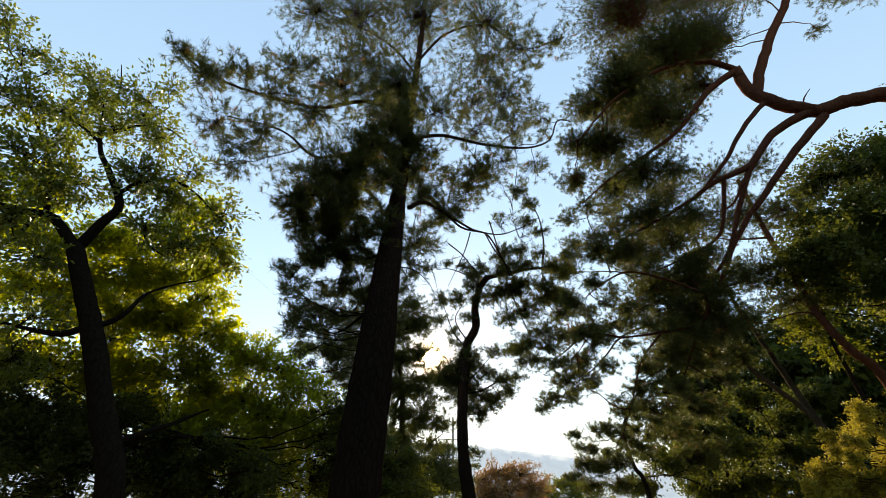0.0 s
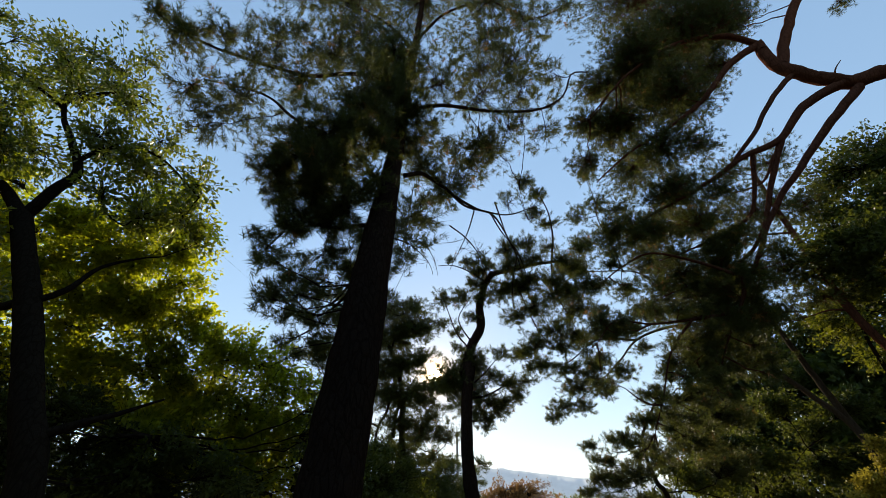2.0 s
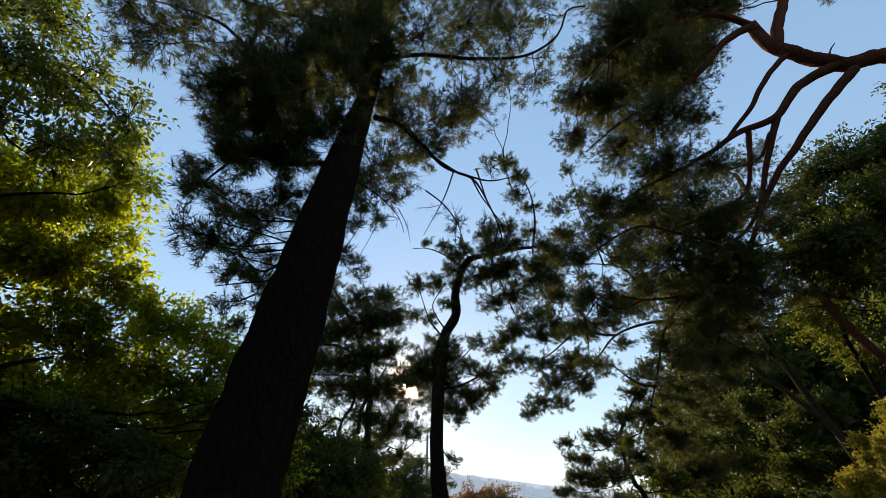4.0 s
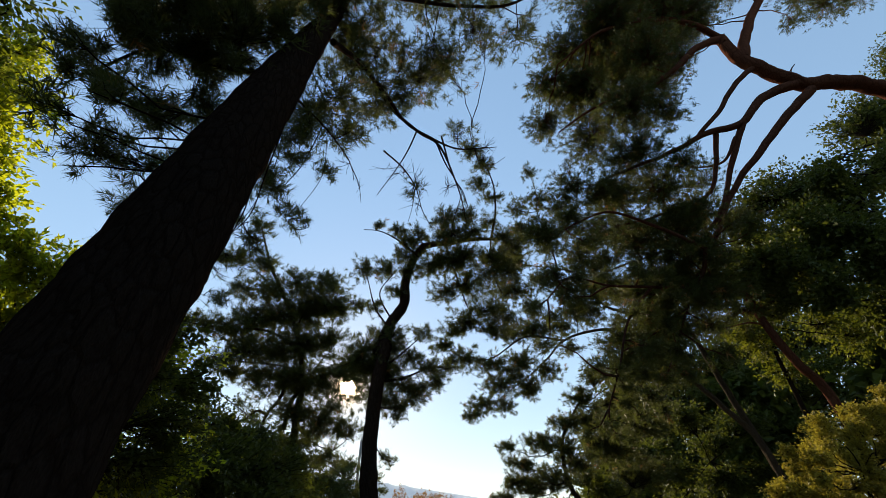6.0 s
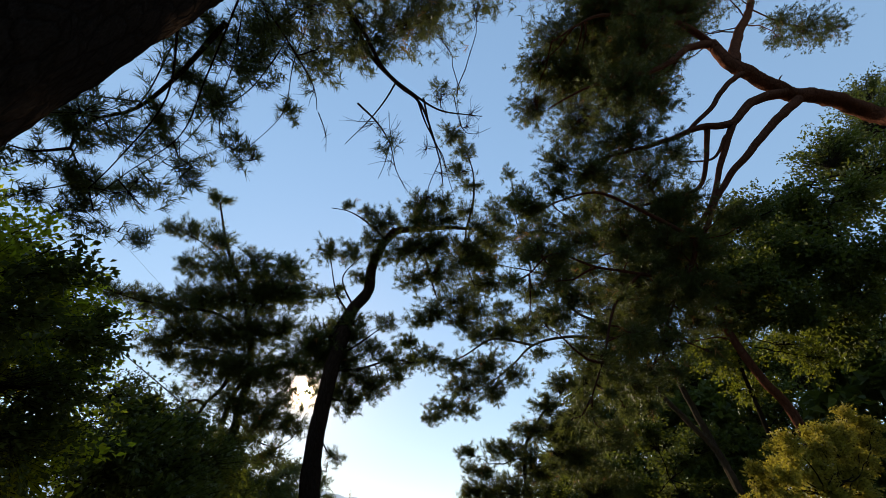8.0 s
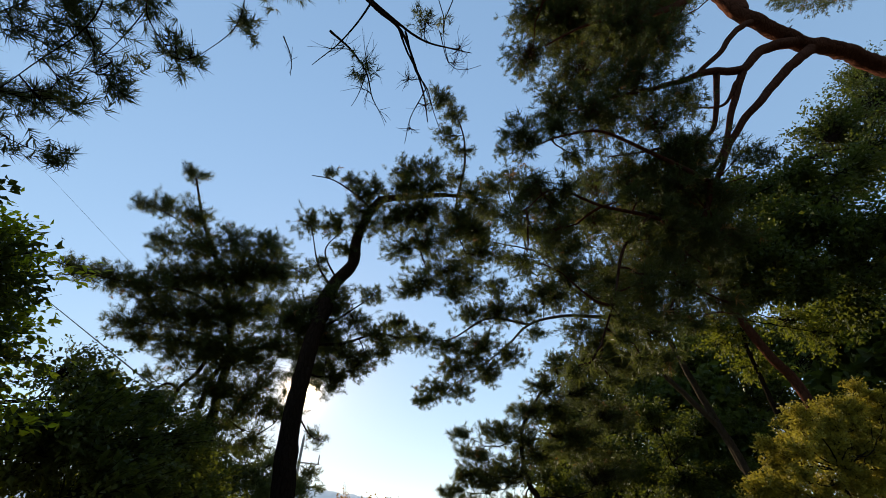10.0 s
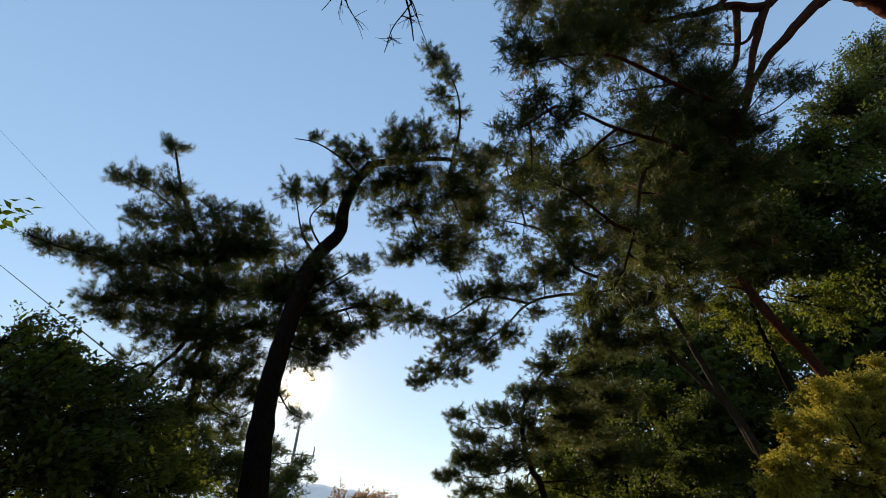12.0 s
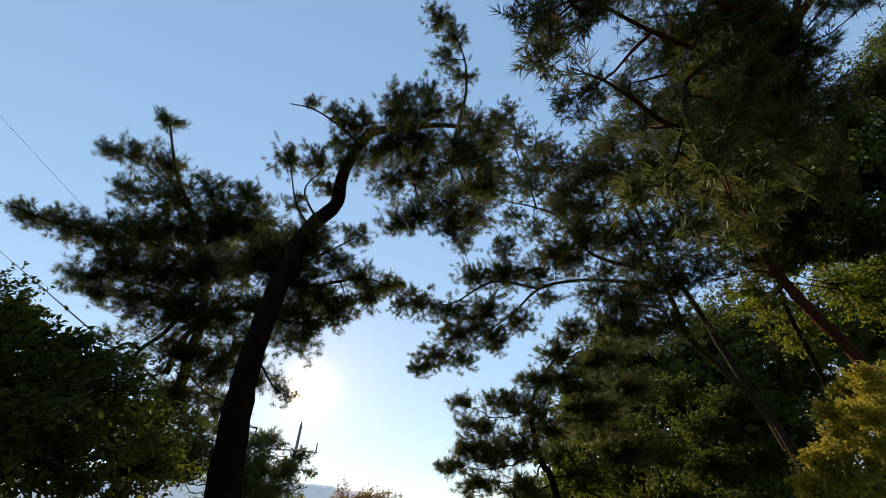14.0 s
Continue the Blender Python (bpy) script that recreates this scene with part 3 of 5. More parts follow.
a.limb("branch", [(1.41, 10.15, 8.95), (1.67, 10.15, 7.71), (1.88, 10.15, 7.29), (2.01, 10.15, 6.70), (2.13, 10.15, 6.24)], 0.022, 0.004)
a.limb("branch", [(1.88, 10.15, 7.29), (1.79, 10.15, 6.90), (1.66, 10.15, 6.36), (1.61, 10.15, 5.72)], 0.011, 0.004)
a.limb("branch", [(2.08, 10.15, 9.43), (2.27, 10.15, 8.31), (2.55, 10.15, 8.22), (2.92, 10.15, 8.58)], 0.011, 0.004)
a.limb("branch", [(2.27, 10.15, 8.31), (2.20, 10.15, 8.80), (2.16, 10.15, 9.37)], 0.011, 0.004)
a.limb("branch", [(0.15, 10.15, 8.14), (0.57, 10.15, 7.73), (0.88, 10.15, 7.20), (1.06, 10.15, 6.56), (1.31, 10.15, 6.08)], 0.022, 0.004)
a.limb("branch", [(0.88, 10.15, 7.20), (0.84, 10.15, 6.59), (0.78, 10.15, 6.25)], 0.011, 0.004)
a.limb("branch", [(-0.47, 10.15, 7.54), (-0.25, 10.15, 7.05), (-0.15, 10.15, 6.58)], 0.011, 0.004)
a.bare((0.96, 10.15, 6.74, 0.34), (1.17, 10.15, 6.32, 0.23), (1.86, 10.15, 6.78, 0.34), (1.68, 10.15, 6.09, 0.22), (2.38, 10.15, 8.38, 0.34), (0.60, 10.15, 7.56, 0.26), (2.64, 10.15, 8.34, 0.22), (-0.23, 10.15, 6.97, 0.21), (0.25, 10.15, 7.60, 0.26))
a.finish("needle", 0.15, 0.0115, 22, 220, extra=0.02, spread=0.42, twig=0.0045, bent=True, grain=2.8, thin=0.21, tips=2)

# ---- the bent pine before the sun ----
b = Tree("pine_tree", "bent red pine standing before the low sun", "tree", (1.38, 15.7, -1.75), BARK_A, NEEDLE)
b.limb("trunk", [(1.50, 15.70, -1.75), (1.00, 15.86, 1.00), (0.73, 16.09, 3.00), (0.74, 16.39, 5.00), (0.93, 16.66, 6.50), (0.69, 16.90, 6.27), (1.01, 17.10, 7.39), (1.44, 17.10, 8.24), (1.43, 17.00, 9.12), (1.64, 16.60, 9.85), (1.96, 16.00, 10.15)], 0.3, 0.13, 24, 0.14, 0.08, 0.25, ((-1.8, 0.28), (1.7, 0.225), (4.0, 0.19), (8.6, 0.175), (9.6, 0.14), (12.0, 0.11)))
b.limb("branch", [(1.92, 16.00, 10.08), (2.94, 15.50, 10.08), (4.17, 15.10, 10.11), (5.18, 15.00, 10.11)], 0.12, 0.03)
b.limb("branch", [(4.21, 15.10, 10.17), (4.28, 14.60, 11.16), (4.05, 14.20, 12.35), (3.36, 13.90, 13.41)], 0.045, 0.012)
b.limb("branch", [(1.80, 16.30, 9.83), (0.98, 16.20, 10.37), (0.29, 16.10, 10.60), (-0.29, 16.10, 10.58)], 0.045, 0.012)
b.limb("branch", [(0.73, 16.90, 6.28), (0.98, 17.20, 7.22), (0.43, 17.30, 8.14), (0.02, 17.20, 9.35)], 0.05, 0.012)
b.limb("branch", [(1.14, 17.10, 7.47), (0.56, 17.20, 8.62), (1.09, 17.00, 9.60)], 0.035, 0.012)
b.limb("branch", [(0.62, 16.70, 5.30), (1.47, 16.60, 5.39), (2.35, 16.80, 5.88), (3.12, 17.20, 6.06)], 0.05, 0.012)
b.limb("branch", [(0.66, 16.70, 5.68), (1.23, 16.50, 5.97), (2.07, 16.70, 6.90)], 0.04, 0.012)
b.limb("branch", [(2.66, 15.70, 10.10), (3.03, 15.50, 8.53), (3.38, 15.50, 7.45), (3.80, 15.40, 6.76)], 0.04, 0.012)
b.limb("branch", [(0.61, 16.50, 4.59), (1.15, 16.90, 4.58), (1.72, 17.00, 4.83)], 0.035, 0.01)
b.limb("branch", [(0.68, 16.30, 3.68), (1.14, 17.00, 3.27), (1.50, 17.20, 3.18)], 0.025, 0.008)
b.limb("branch", [(4.17, 15.10, 10.11), (4.19, 15.20, 8.80), (4.63, 15.20, 7.52)], 0.03, 0.01)
b.pad((3.26, 14.00, 13.36, 0.49), (3.75, 14.00, 12.65, 0.48), (3.58, 14.30, 11.97, 0.43), (4.13, 14.50, 11.52, 0.43), (3.29, 14.90, 10.88, 0.48), (2.53, 15.40, 10.95, 0.59), (2.82, 15.40, 10.41, 0.48), (1.67, 16.00, 10.57, 0.51), (0.98, 16.10, 10.82, 0.36), (0.23, 16.10, 10.92, 0.20), (4.11, 14.90, 10.69, 0.39), dense=1.3)
b.pad((-0.11, 17.20, 9.61, 0.55), (0.69, 17.00, 9.59, 0.59), (1.50, 16.60, 9.33, 0.50), (0.44, 17.20, 8.07, 0.37), (2.53, 15.60, 9.34, 0.62), (3.27, 15.40, 9.56, 0.63), (2.65, 15.70, 8.09, 0.62), (3.32, 15.40, 8.31, 0.70), (4.03, 15.20, 8.75, 0.71), (3.33, 15.50, 6.99, 0.55), (3.91, 15.30, 7.42, 0.67), (4.62, 15.20, 7.15, 0.50), dense=1.2)
b.pad((4.77, 15.00, 8.78, 0.61), (4.98, 15.00, 9.75, 0.53), dense=1.2)
b.pad((0.29, 17.10, 6.48, 0.66), (1.16, 16.80, 6.47, 0.49), (2.12, 16.70, 7.04, 0.45), (1.76, 16.70, 6.11, 0.52), (1.51, 16.80, 5.28, 0.53), (2.34, 16.80, 5.95, 0.49), (1.15, 17.00, 4.89, 0.52), (2.18, 17.00, 5.26, 0.42), (3.02, 17.30, 6.09, 0.45), (1.56, 17.00, 4.67, 0.30), (1.36, 17.30, 3.31, 0.31), (0.37, 17.20, 5.83, 0.58), dense=1.1)
b.pad((1.09, 17.00, 6.93, 0.62), (0.73, 16.90, 5.96, 0.64), (0.07, 17.00, 6.05, 0.64), (1.07, 17.00, 5.61, 0.57), (1.32, 16.60, 9.99, 0.51), (2.15, 16.00, 9.17, 0.56), (1.39, 16.20, 10.32, 0.47), (1.08, 17.00, 8.69, 0.38), (4.97, 15.20, 8.20, 0.60), (4.20, 15.30, 6.78, 0.48), (2.88, 15.60, 6.70, 0.41), (3.01, 15.60, 9.27, 0.66), dense=1.3)
b.pad((2.67, 16.80, 5.46, 0.39), (1.95, 17.00, 5.01, 0.47), (1.43, 17.10, 4.43, 0.33), dense=1.3)
b.pad((2.56, 15.20, 9.95, 0.48), (3.44, 14.90, 10.17, 0.48), (4.49, 14.80, 10.03, 0.45), (5.35, 14.90, 10.64, 0.44), (4.13, 15.00, 9.24, 0.54), dense=1.3)
b.finish("needle", 0.14, 0.0098, 26, 330, extra=0.015, spread=0.42, twig=0.005, flat=0.65, up=0.6, grain=4.6, thin=0.2, tips=2)

# ---- the pine behind it ----
c = Tree("pine_tree", "spreading pine with layered pads of needles", "tree", (-2.9, 22.6, -2.4), BARK_A, NEEDLE)
c.limb("trunk", [(-2.90, 22.60, -2.40), (-2.80, 22.70, 0.50), (-2.12, 22.60, 4.40), (-2.14, 22.50, 5.60), (-2.12, 22.20, 6.75), (-2.56, 21.80, 8.43), (-3.42, 21.20, 10.03), (-4.29, 20.70, 11.39), (-5.14, 20.40, 13.24)], 0.28, 0.03, 20, 0.08, 0.1, 0.3)
c.limb("branch", [(-2.45, 21.90, 8.05), (-3.68, 21.20, 8.52), (-5.09, 20.70, 8.32), (-6.24, 20.30, 8.20), (-7.14, 20.00, 8.29)], 0.07, 0.015)
c.limb("branch", [(-2.78, 21.70, 9.03), (-2.37, 21.50, 10.52), (-1.87, 21.40, 11.27)], 0.05, 0.015)
c.limb("branch", [(-3.42, 21.20, 10.03), (-4.87, 20.70, 11.08), (-6.18, 20.40, 11.50)], 0.04, 0.012)
c.limb("branch", [(-2.21, 22.10, 7.32), (-3.47, 21.60, 7.28), (-4.82, 21.00, 7.12)], 0.05, 0.012)
c.limb("branch", [(-2.15, 22.20, 6.55), (-1.46, 22.00, 7.83), (-1.02, 21.90, 8.30)], 0.045, 0.012)
c.limb("branch", [(-2.67, 22.20, 7.40), (-2.80, 21.90, 6.11), (-3.13, 21.60, 5.31), (-3.18, 21.40, 4.47), (-3.09, 21.20, 3.28)], 0.08, 0.03)
c.limb("branch", [(-3.13, 21.60, 5.31), (-3.48, 21.50, 5.42), (-3.86, 21.40, 5.03), (-4.60, 21.30, 4.72)], 0.05, 0.015)
c.limb("branch", [(-2.07, 22.50, 5.16), (-1.19, 22.30, 4.49), (-0.47, 22.20, 4.27)], 0.04, 0.012)
c.pad((-5.35, 20.40, 13.56, 0.41), (-4.97, 20.40, 13.47, 0.25), dense=1.5)
c.pad((-6.40, 20.60, 11.69, 0.47), (-5.71, 20.60, 11.72, 0.62), (-4.63, 20.60, 11.48, 0.72), (-5.16, 20.60, 10.11, 0.67), (-3.83, 20.60, 10.21, 0.96), (-2.87, 20.60, 10.88, 0.72), (-1.82, 20.60, 10.89, 0.68), (-7.50, 20.60, 8.67, 0.36), (-6.85, 20.60, 8.50, 0.52), (-5.99, 20.60, 8.38, 0.69), (-5.04, 20.60, 8.26, 0.82), dense=1.2)
c.pad((-4.55, 21.40, 9.16, 1.04), (-3.51, 21.40, 9.40, 1.07), (-2.38, 21.40, 9.91, 1.02), (-1.47, 21.40, 10.12, 0.89), (-5.29, 21.40, 7.26, 0.70), (-4.59, 21.40, 7.80, 0.94), (-3.46, 21.40, 7.80, 1.09), (-2.41, 21.40, 8.22, 1.04), (-1.22, 21.40, 8.44, 0.93), (-4.78, 21.40, 6.76, 0.53), (-3.70, 21.40, 6.74, 0.74), (-2.43, 21.40, 6.74, 0.84), dense=1.3)
c.pad((-1.27, 21.40, 6.71, 0.77), (-0.54, 21.40, 7.23, 0.67), dense=1.3)
c.pad((-2.36, 22.00, 5.77, 0.54), (-3.65, 22.00, 6.25, 0.46), (-1.18, 22.00, 5.09, 0.58), (-0.73, 22.00, 5.87, 0.56), (-1.65, 22.00, 5.57, 0.50), (-0.33, 22.00, 5.00, 0.46), (-4.24, 22.00, 5.81, 0.32), dense=0.9)
c.pad((-2.66, 22.00, 9.77, 0.97), (-1.58, 22.00, 10.45, 0.99), (-0.13, 22.00, 10.52, 0.69), (-2.41, 22.00, 8.18, 1.08), (-2.17, 22.00, 9.44, 0.56), (0.48, 22.00, 7.42, 0.92), (1.39, 22.00, 7.72, 0.78), (0.66, 22.00, 9.25, 0.55), (-1.89, 22.00, 6.84, 1.19), (-0.56, 22.00, 6.41, 0.97), (0.90, 22.00, 6.27, 0.89), (-2.40, 22.00, 5.45, 1.01), dense=0.65)
c.pad((-1.11, 22.00, 5.31, 1.01), (0.17, 22.00, 5.18, 0.80), dense=0.65)
c.pad((0.03, 22.30, 7.06, 0.78), (-2.81, 22.30, 6.76, 0.92), (-1.94, 22.30, 4.44, 0.80), (-0.67, 22.30, 4.06, 0.66), (-1.64, 22.30, 11.63, 0.87), (-2.79, 22.30, 11.27, 0.86), (-1.26, 22.30, 10.05, 0.53), dense=0.8)
c.limb("branch", [(-2.52, 22.40, 4.98), (-2.35, 22.30, 6.23), (-1.58, 22.20, 7.09), (-0.54, 22.10, 7.34), (0.65, 22.00, 7.75), (1.47, 21.90, 8.47)], 0.1, 0.03)
c.finish("needle", 0.185, 0.0112, 26, 255, extra=0.01, spread=0.42, twig=0.005, flat=0.65, up=0.6, grain=3.8, thin=0.195, tips=2)

# ---- the old pine whose limb hangs over the path ----
r = Tree("pine_tree", "old red pine with a long limb over the path", "tree", (18.2, 6.2, 0.7), BARK_RED, NEEDLE)
r.limb("trunk", [(18.20, 6.20, 0.70), (18.20, 6.30, 4.00), (18.00, 6.40, 8.00), (18.10, 6.30, 12.00), (18.20, 6.20, 15.00)], 0.34, 0.12, 20, 0.08, 0.1, 0.3)
r.limb("limb", [(18.05, 6.40, 8.60), (15.80, 7.60, 10.60), (15.54, 8.55, 12.75), (13.64, 8.60, 12.75), (11.64, 8.70, 12.25), (10.33, 8.79, 13.18), (10.29, 8.89, 14.62)], 0.31, 0.16, 24, 0.13, 0.06)
r.limb("branch", [(10.39, 8.79, 13.18), (11.70, 8.70, 15.62), (14.22, 8.60, 19.53), (17.41, 8.51, 25.07)], 0.17, 0.11)
r.limb("branch", [(10.33, 8.89, 14.56), (9.07, 8.89, 13.56), (7.50, 8.98, 11.72), (6.31, 9.08, 10.74), (5.00, 9.33, 9.90), (4.17, 9.69, 9.23)], 0.13, 0.015)
r.limb("branch", [(10.29, 8.89, 14.62), (9.24, 8.79, 14.95), (7.41, 8.79, 14.38), (5.49, 8.79, 12.71), (4.27, 9.18, 11.38)], 0.11, 0.015)
r.limb("branch", [(11.60, 8.70, 12.17), (10.41, 8.98, 11.54), (9.32, 9.19, 10.38), (8.14, 9.34, 9.78), (7.01, 9.51, 9.04), (5.76, 9.77, 8.38), (4.85, 10.10, 7.93)], 0.15, 0.02)
r.limb("branch", [(11.98, 8.70, 11.97), (10.47, 8.99, 10.49), (9.27, 9.40, 9.13), (8.45, 9.79, 8.13), (7.84, 10.00, 7.12), (7.14, 10.20, 6.06), (6.62, 10.60, 5.66)], 0.14, 0.03)
r.limb("branch", [(10.83, 8.79, 12.98), (9.86, 8.84, 12.15), (8.65, 9.08, 10.59), (7.84, 9.36, 9.63)], 0.09, 0.05)
r.limb("branch", [(9.35, 9.19, 10.36), (8.73, 9.61, 9.00), (8.17, 9.90, 7.80), (7.56, 10.20, 7.06), (6.55, 10.60, 6.68), (5.42, 11.00, 6.29)], 0.09, 0.012)
r.limb("branch", [(8.44, 9.33, 9.90), (8.24, 9.62, 8.88), (7.89, 9.89, 8.10), (6.59, 10.10, 7.45), (5.55, 10.40, 7.15)], 0.07, 0.012)
r.limb("branch", [(14.22, 8.60, 19.53), (16.07, 8.60, 19.54), (18.48, 8.51, 20.66), (21.46, 8.41, 22.71)], 0.03, 0.01)
r.limb("branch", [(6.92, 9.70, 6.27), (6.92, 10.00, 5.86), (6.59, 10.40, 5.22), (5.97, 10.80, 4.75), (5.36, 11.10, 4.43)], 0.05, 0.012)
r.limb("branch", [(6.60, 10.30, 5.60), (5.60, 10.05, 5.35), (4.60, 9.95, 5.20), (3.80, 9.90, 5.25), (3.30, 9.95, 4.75)], 0.04, 0.01)
r.limb("branch", [(6.90, 9.75, 6.30), (6.00, 9.85, 6.80), (5.00, 9.85, 7.00), (4.10, 9.85, 6.50), (3.45, 9.85, 5.95)], 0.045, 0.01)
r.limb("branch", [(5.60, 10.05, 5.35), (4.90, 10.05, 4.60), (4.40, 10.00, 3.60), (4.05, 10.00, 2.95)], 0.03, 0.01)
r.pad((5.96, 8.79, 13.97, 1.08), (7.94, 8.79, 15.45, 1.29), (9.35, 8.79, 15.81, 1.01), (5.34, 10.27, 14.39, 0.80), (6.43, 9.79, 14.02, 1.08), (6.82, 8.89, 12.29, 0.92), (4.68, 10.64, 12.76, 0.61), (5.83, 10.44, 12.29, 0.92), (5.89, 9.22, 10.06, 0.81), (4.65, 11.03, 11.29, 0.53), (6.00, 10.94, 10.94, 0.87), (5.97, 9.62, 8.87, 0.76), dense=1.7)
r.pad((6.96, 9.21, 10.18, 0.58), (4.50, 10.20, 8.03, 0.52), (5.46, 10.10, 7.81, 0.66), (6.52, 9.89, 8.13, 0.68), (7.08, 8.79, 18.63, 1.95), (9.64, 8.70, 20.16, 2.12), (12.67, 8.70, 21.04, 1.70), dense=1.3)
r.pad((7.35, 9.62, 8.85, 0.53), (6.87, 10.30, 7.00, 0.66), (6.04, 10.60, 6.91, 0.66), (7.43, 10.30, 6.55, 0.62), (6.53, 10.80, 6.20, 0.65), (7.45, 10.30, 5.61, 0.48), (7.28, 10.00, 7.52, 0.52), dense=1.3)
r.pad((15.64, 8.60, 19.30, 0.71), (17.62, 8.60, 20.14, 1.03), (20.05, 8.51, 21.54, 0.80), (14.01, 8.60, 16.58, 0.34), dense=0.9)
r.pad((3.53, 10.30, 5.50, 0.29), (3.34, 9.80, 6.20, 0.29), (4.49, 11.00, 5.57, 0.37), (5.36, 11.00, 5.96, 0.45), (6.05, 11.00, 5.80, 0.56), (6.16, 10.60, 4.94, 0.49), (6.62, 10.20, 5.48, 0.41), (7.63, 9.40, 6.92, 0.31), (7.67, 9.10, 6.57, 0.24), (6.17, 11.20, 4.61, 0.46), (5.56, 11.30, 4.85, 0.43), (6.48, 10.00, 6.22, 0.43), dense=1.1)
r.pad((7.91, 10.23, 16.76, 1.34), (9.75, 10.23, 17.53, 1.37), (9.90, 10.51, 15.72, 0.89), (7.21, 10.51, 14.37, 1.16), (8.31, 10.51, 13.74, 1.13), (11.02, 9.94, 18.27, 1.11), (5.46, 10.32, 12.34, 0.83), dense=1.8)
r.limb("branch", [(11.51, 8.70, 12.19), (11.54, 8.60, 12.59), (12.02, 8.60, 13.16)], 0.03, 0.012)
r.limb("branch", [(9.02, 9.34, 9.86), (8.59, 9.60, 9.16), (7.92, 9.72, 8.90), (7.51, 9.72, 8.87)], 0.05, 0.012)
r.pad((6.81, 10.50, 7.09, 0.57), (7.66, 10.00, 7.73, 0.46), (6.83, 10.40, 6.02, 0.42), (7.19, 9.80, 6.09, 0.29), (6.84, 11.00, 5.87, 0.54), (6.30, 11.50, 5.22, 0.53), (7.66, 11.00, 5.77, 0.45), dense=1)
r.pad((3.42, 9.85, 6.06, 0.28), (4.04, 9.85, 6.77, 0.35), (4.95, 9.85, 7.56, 0.42), (4.28, 9.85, 6.07, 0.29), (3.48, 9.85, 5.25, 0.23), (3.92, 9.85, 5.23, 0.20), (5.24, 9.85, 5.57, 0.29), dense=1.2)
r.pad((3.10, 10.00, 4.62, 0.18), (3.39, 10.00, 4.48, 0.20), (3.82, 10.00, 4.98, 0.22), (3.17, 10.00, 3.88, 0.14), (3.43, 10.00, 3.94, 0.15), (5.05, 10.00, 4.70, 0.25), (4.33, 10.00, 3.56, 0.18), (5.87, 10.00, 5.63, 0.24), (3.91, 10.00, 2.72, 0.18), (3.60, 10.00, 2.58, 0.11), (4.37, 10.00, 3.05, 0.18), dense=1.1)
r.pad((6.78, 10.00, 7.32, 0.44), (7.04, 10.00, 6.48, 0.37), (5.93, 10.00, 5.11, 0.34), (6.68, 10.00, 5.27, 0.29), (5.10, 10.00, 4.04, 0.28), (5.64, 10.00, 4.02, 0.29), (4.53, 10.00, 3.34, 0.23), (4.95, 10.00, 3.23, 0.23), dense=1.2)
r.pad((5.81, 10.20, 4.64, 0.28), (5.37, 10.20, 3.60, 0.22), (4.72, 10.20, 2.93, 0.18), (4.17, 10.20, 3.76, 0.21), (4.23, 10.20, 2.63, 0.13), dense=1.2)
r.limb("branch", [(7.20, 10.20, 6.10), (6.60, 10.40, 5.20), (6.00, 10.50, 4.20), (5.40, 10.50, 3.40)], 0.035, 0.01)
r.pad((7.52, 10.50, 6.08, 0.38), (7.14, 10.50, 4.88, 0.33), (6.21, 10.50, 3.77, 0.25), (5.43, 10.50, 3.15, 0.19), (7.19, 10.50, 4.24, 0.28), (5.75, 10.50, 5.03, 0.30), (4.91, 10.50, 3.76, 0.24), dense=1.3)
r.finish("needle", 0.125, 0.0118, 17, 360, extra=0.02, spread=0.42, twig=0.004, grain=4.6, thin=0.13, tips=2)

# ---- the leaning pines on the slope ----
d = Tree("pine_tree", "leaning red pine with bare lower trunk on the slope", "tree", (17.2, 16.2, 0.2), BARK_RED, NEEDLE, "leaning pines")
d.limb("trunk", [(17.20, 16.20, 0.20), (17.45, 16.40, 5.53), (16.66, 16.40, 7.04), (16.20, 16.50, 8.57), (16.21, 16.80, 10.99), (16.58, 17.40, 14.35), (17.09, 18.00, 17.55)], 0.2, 0.1, 16, 0.08, 0.1, 0.25)
d.limb("branch", [(16.23, 16.50, 8.62), (15.47, 16.50, 8.67), (14.43, 16.60, 8.42)], 0.05, 0.015)
d.limb("branch", [(16.29, 17.10, 12.95), (14.43, 17.60, 13.21), (12.66, 18.00, 14.10)], 0.06, 0.015)
d.limb("branch", [(16.14, 16.80, 11.41), (14.02, 17.60, 10.64), (12.46, 18.20, 11.01)], 0.06, 0.015)
d.pad((15.59, 17.60, 14.61, 1.77), (13.32, 18.00, 14.30, 1.58), (15.00, 17.00, 11.00, 1.38), (13.54, 17.60, 10.82, 1.39), (11.79, 18.40, 14.22, 1.15), (12.17, 18.20, 10.94, 1.28), (13.40, 17.20, 8.70, 1.02), (17.64, 17.00, 14.66, 1.18), dense=1.2)
d.pad((15.43, 18.00, 17.84, 1.51), (13.11, 18.40, 17.02, 1.27), (10.80, 18.60, 14.48, 1.03), (15.81, 16.90, 9.48, 1.20), (12.62, 18.00, 8.78, 1.08), (18.01, 17.50, 18.21, 1.34), (9.56, 18.80, 15.03, 0.87), dense=1)
d.finish("needle", 0.16, 0.017, 20, 130, extra=0.02, spread=0.42, twig=0.005, grain=2.6, thin=0.12, tips=2)
e = Tree("pine_tree", "slender leaning pine with arching limbs over the slope", "tree", (16.4, 18.6, 0.0), BARK_PALE, NEEDLE, "leaning pines")
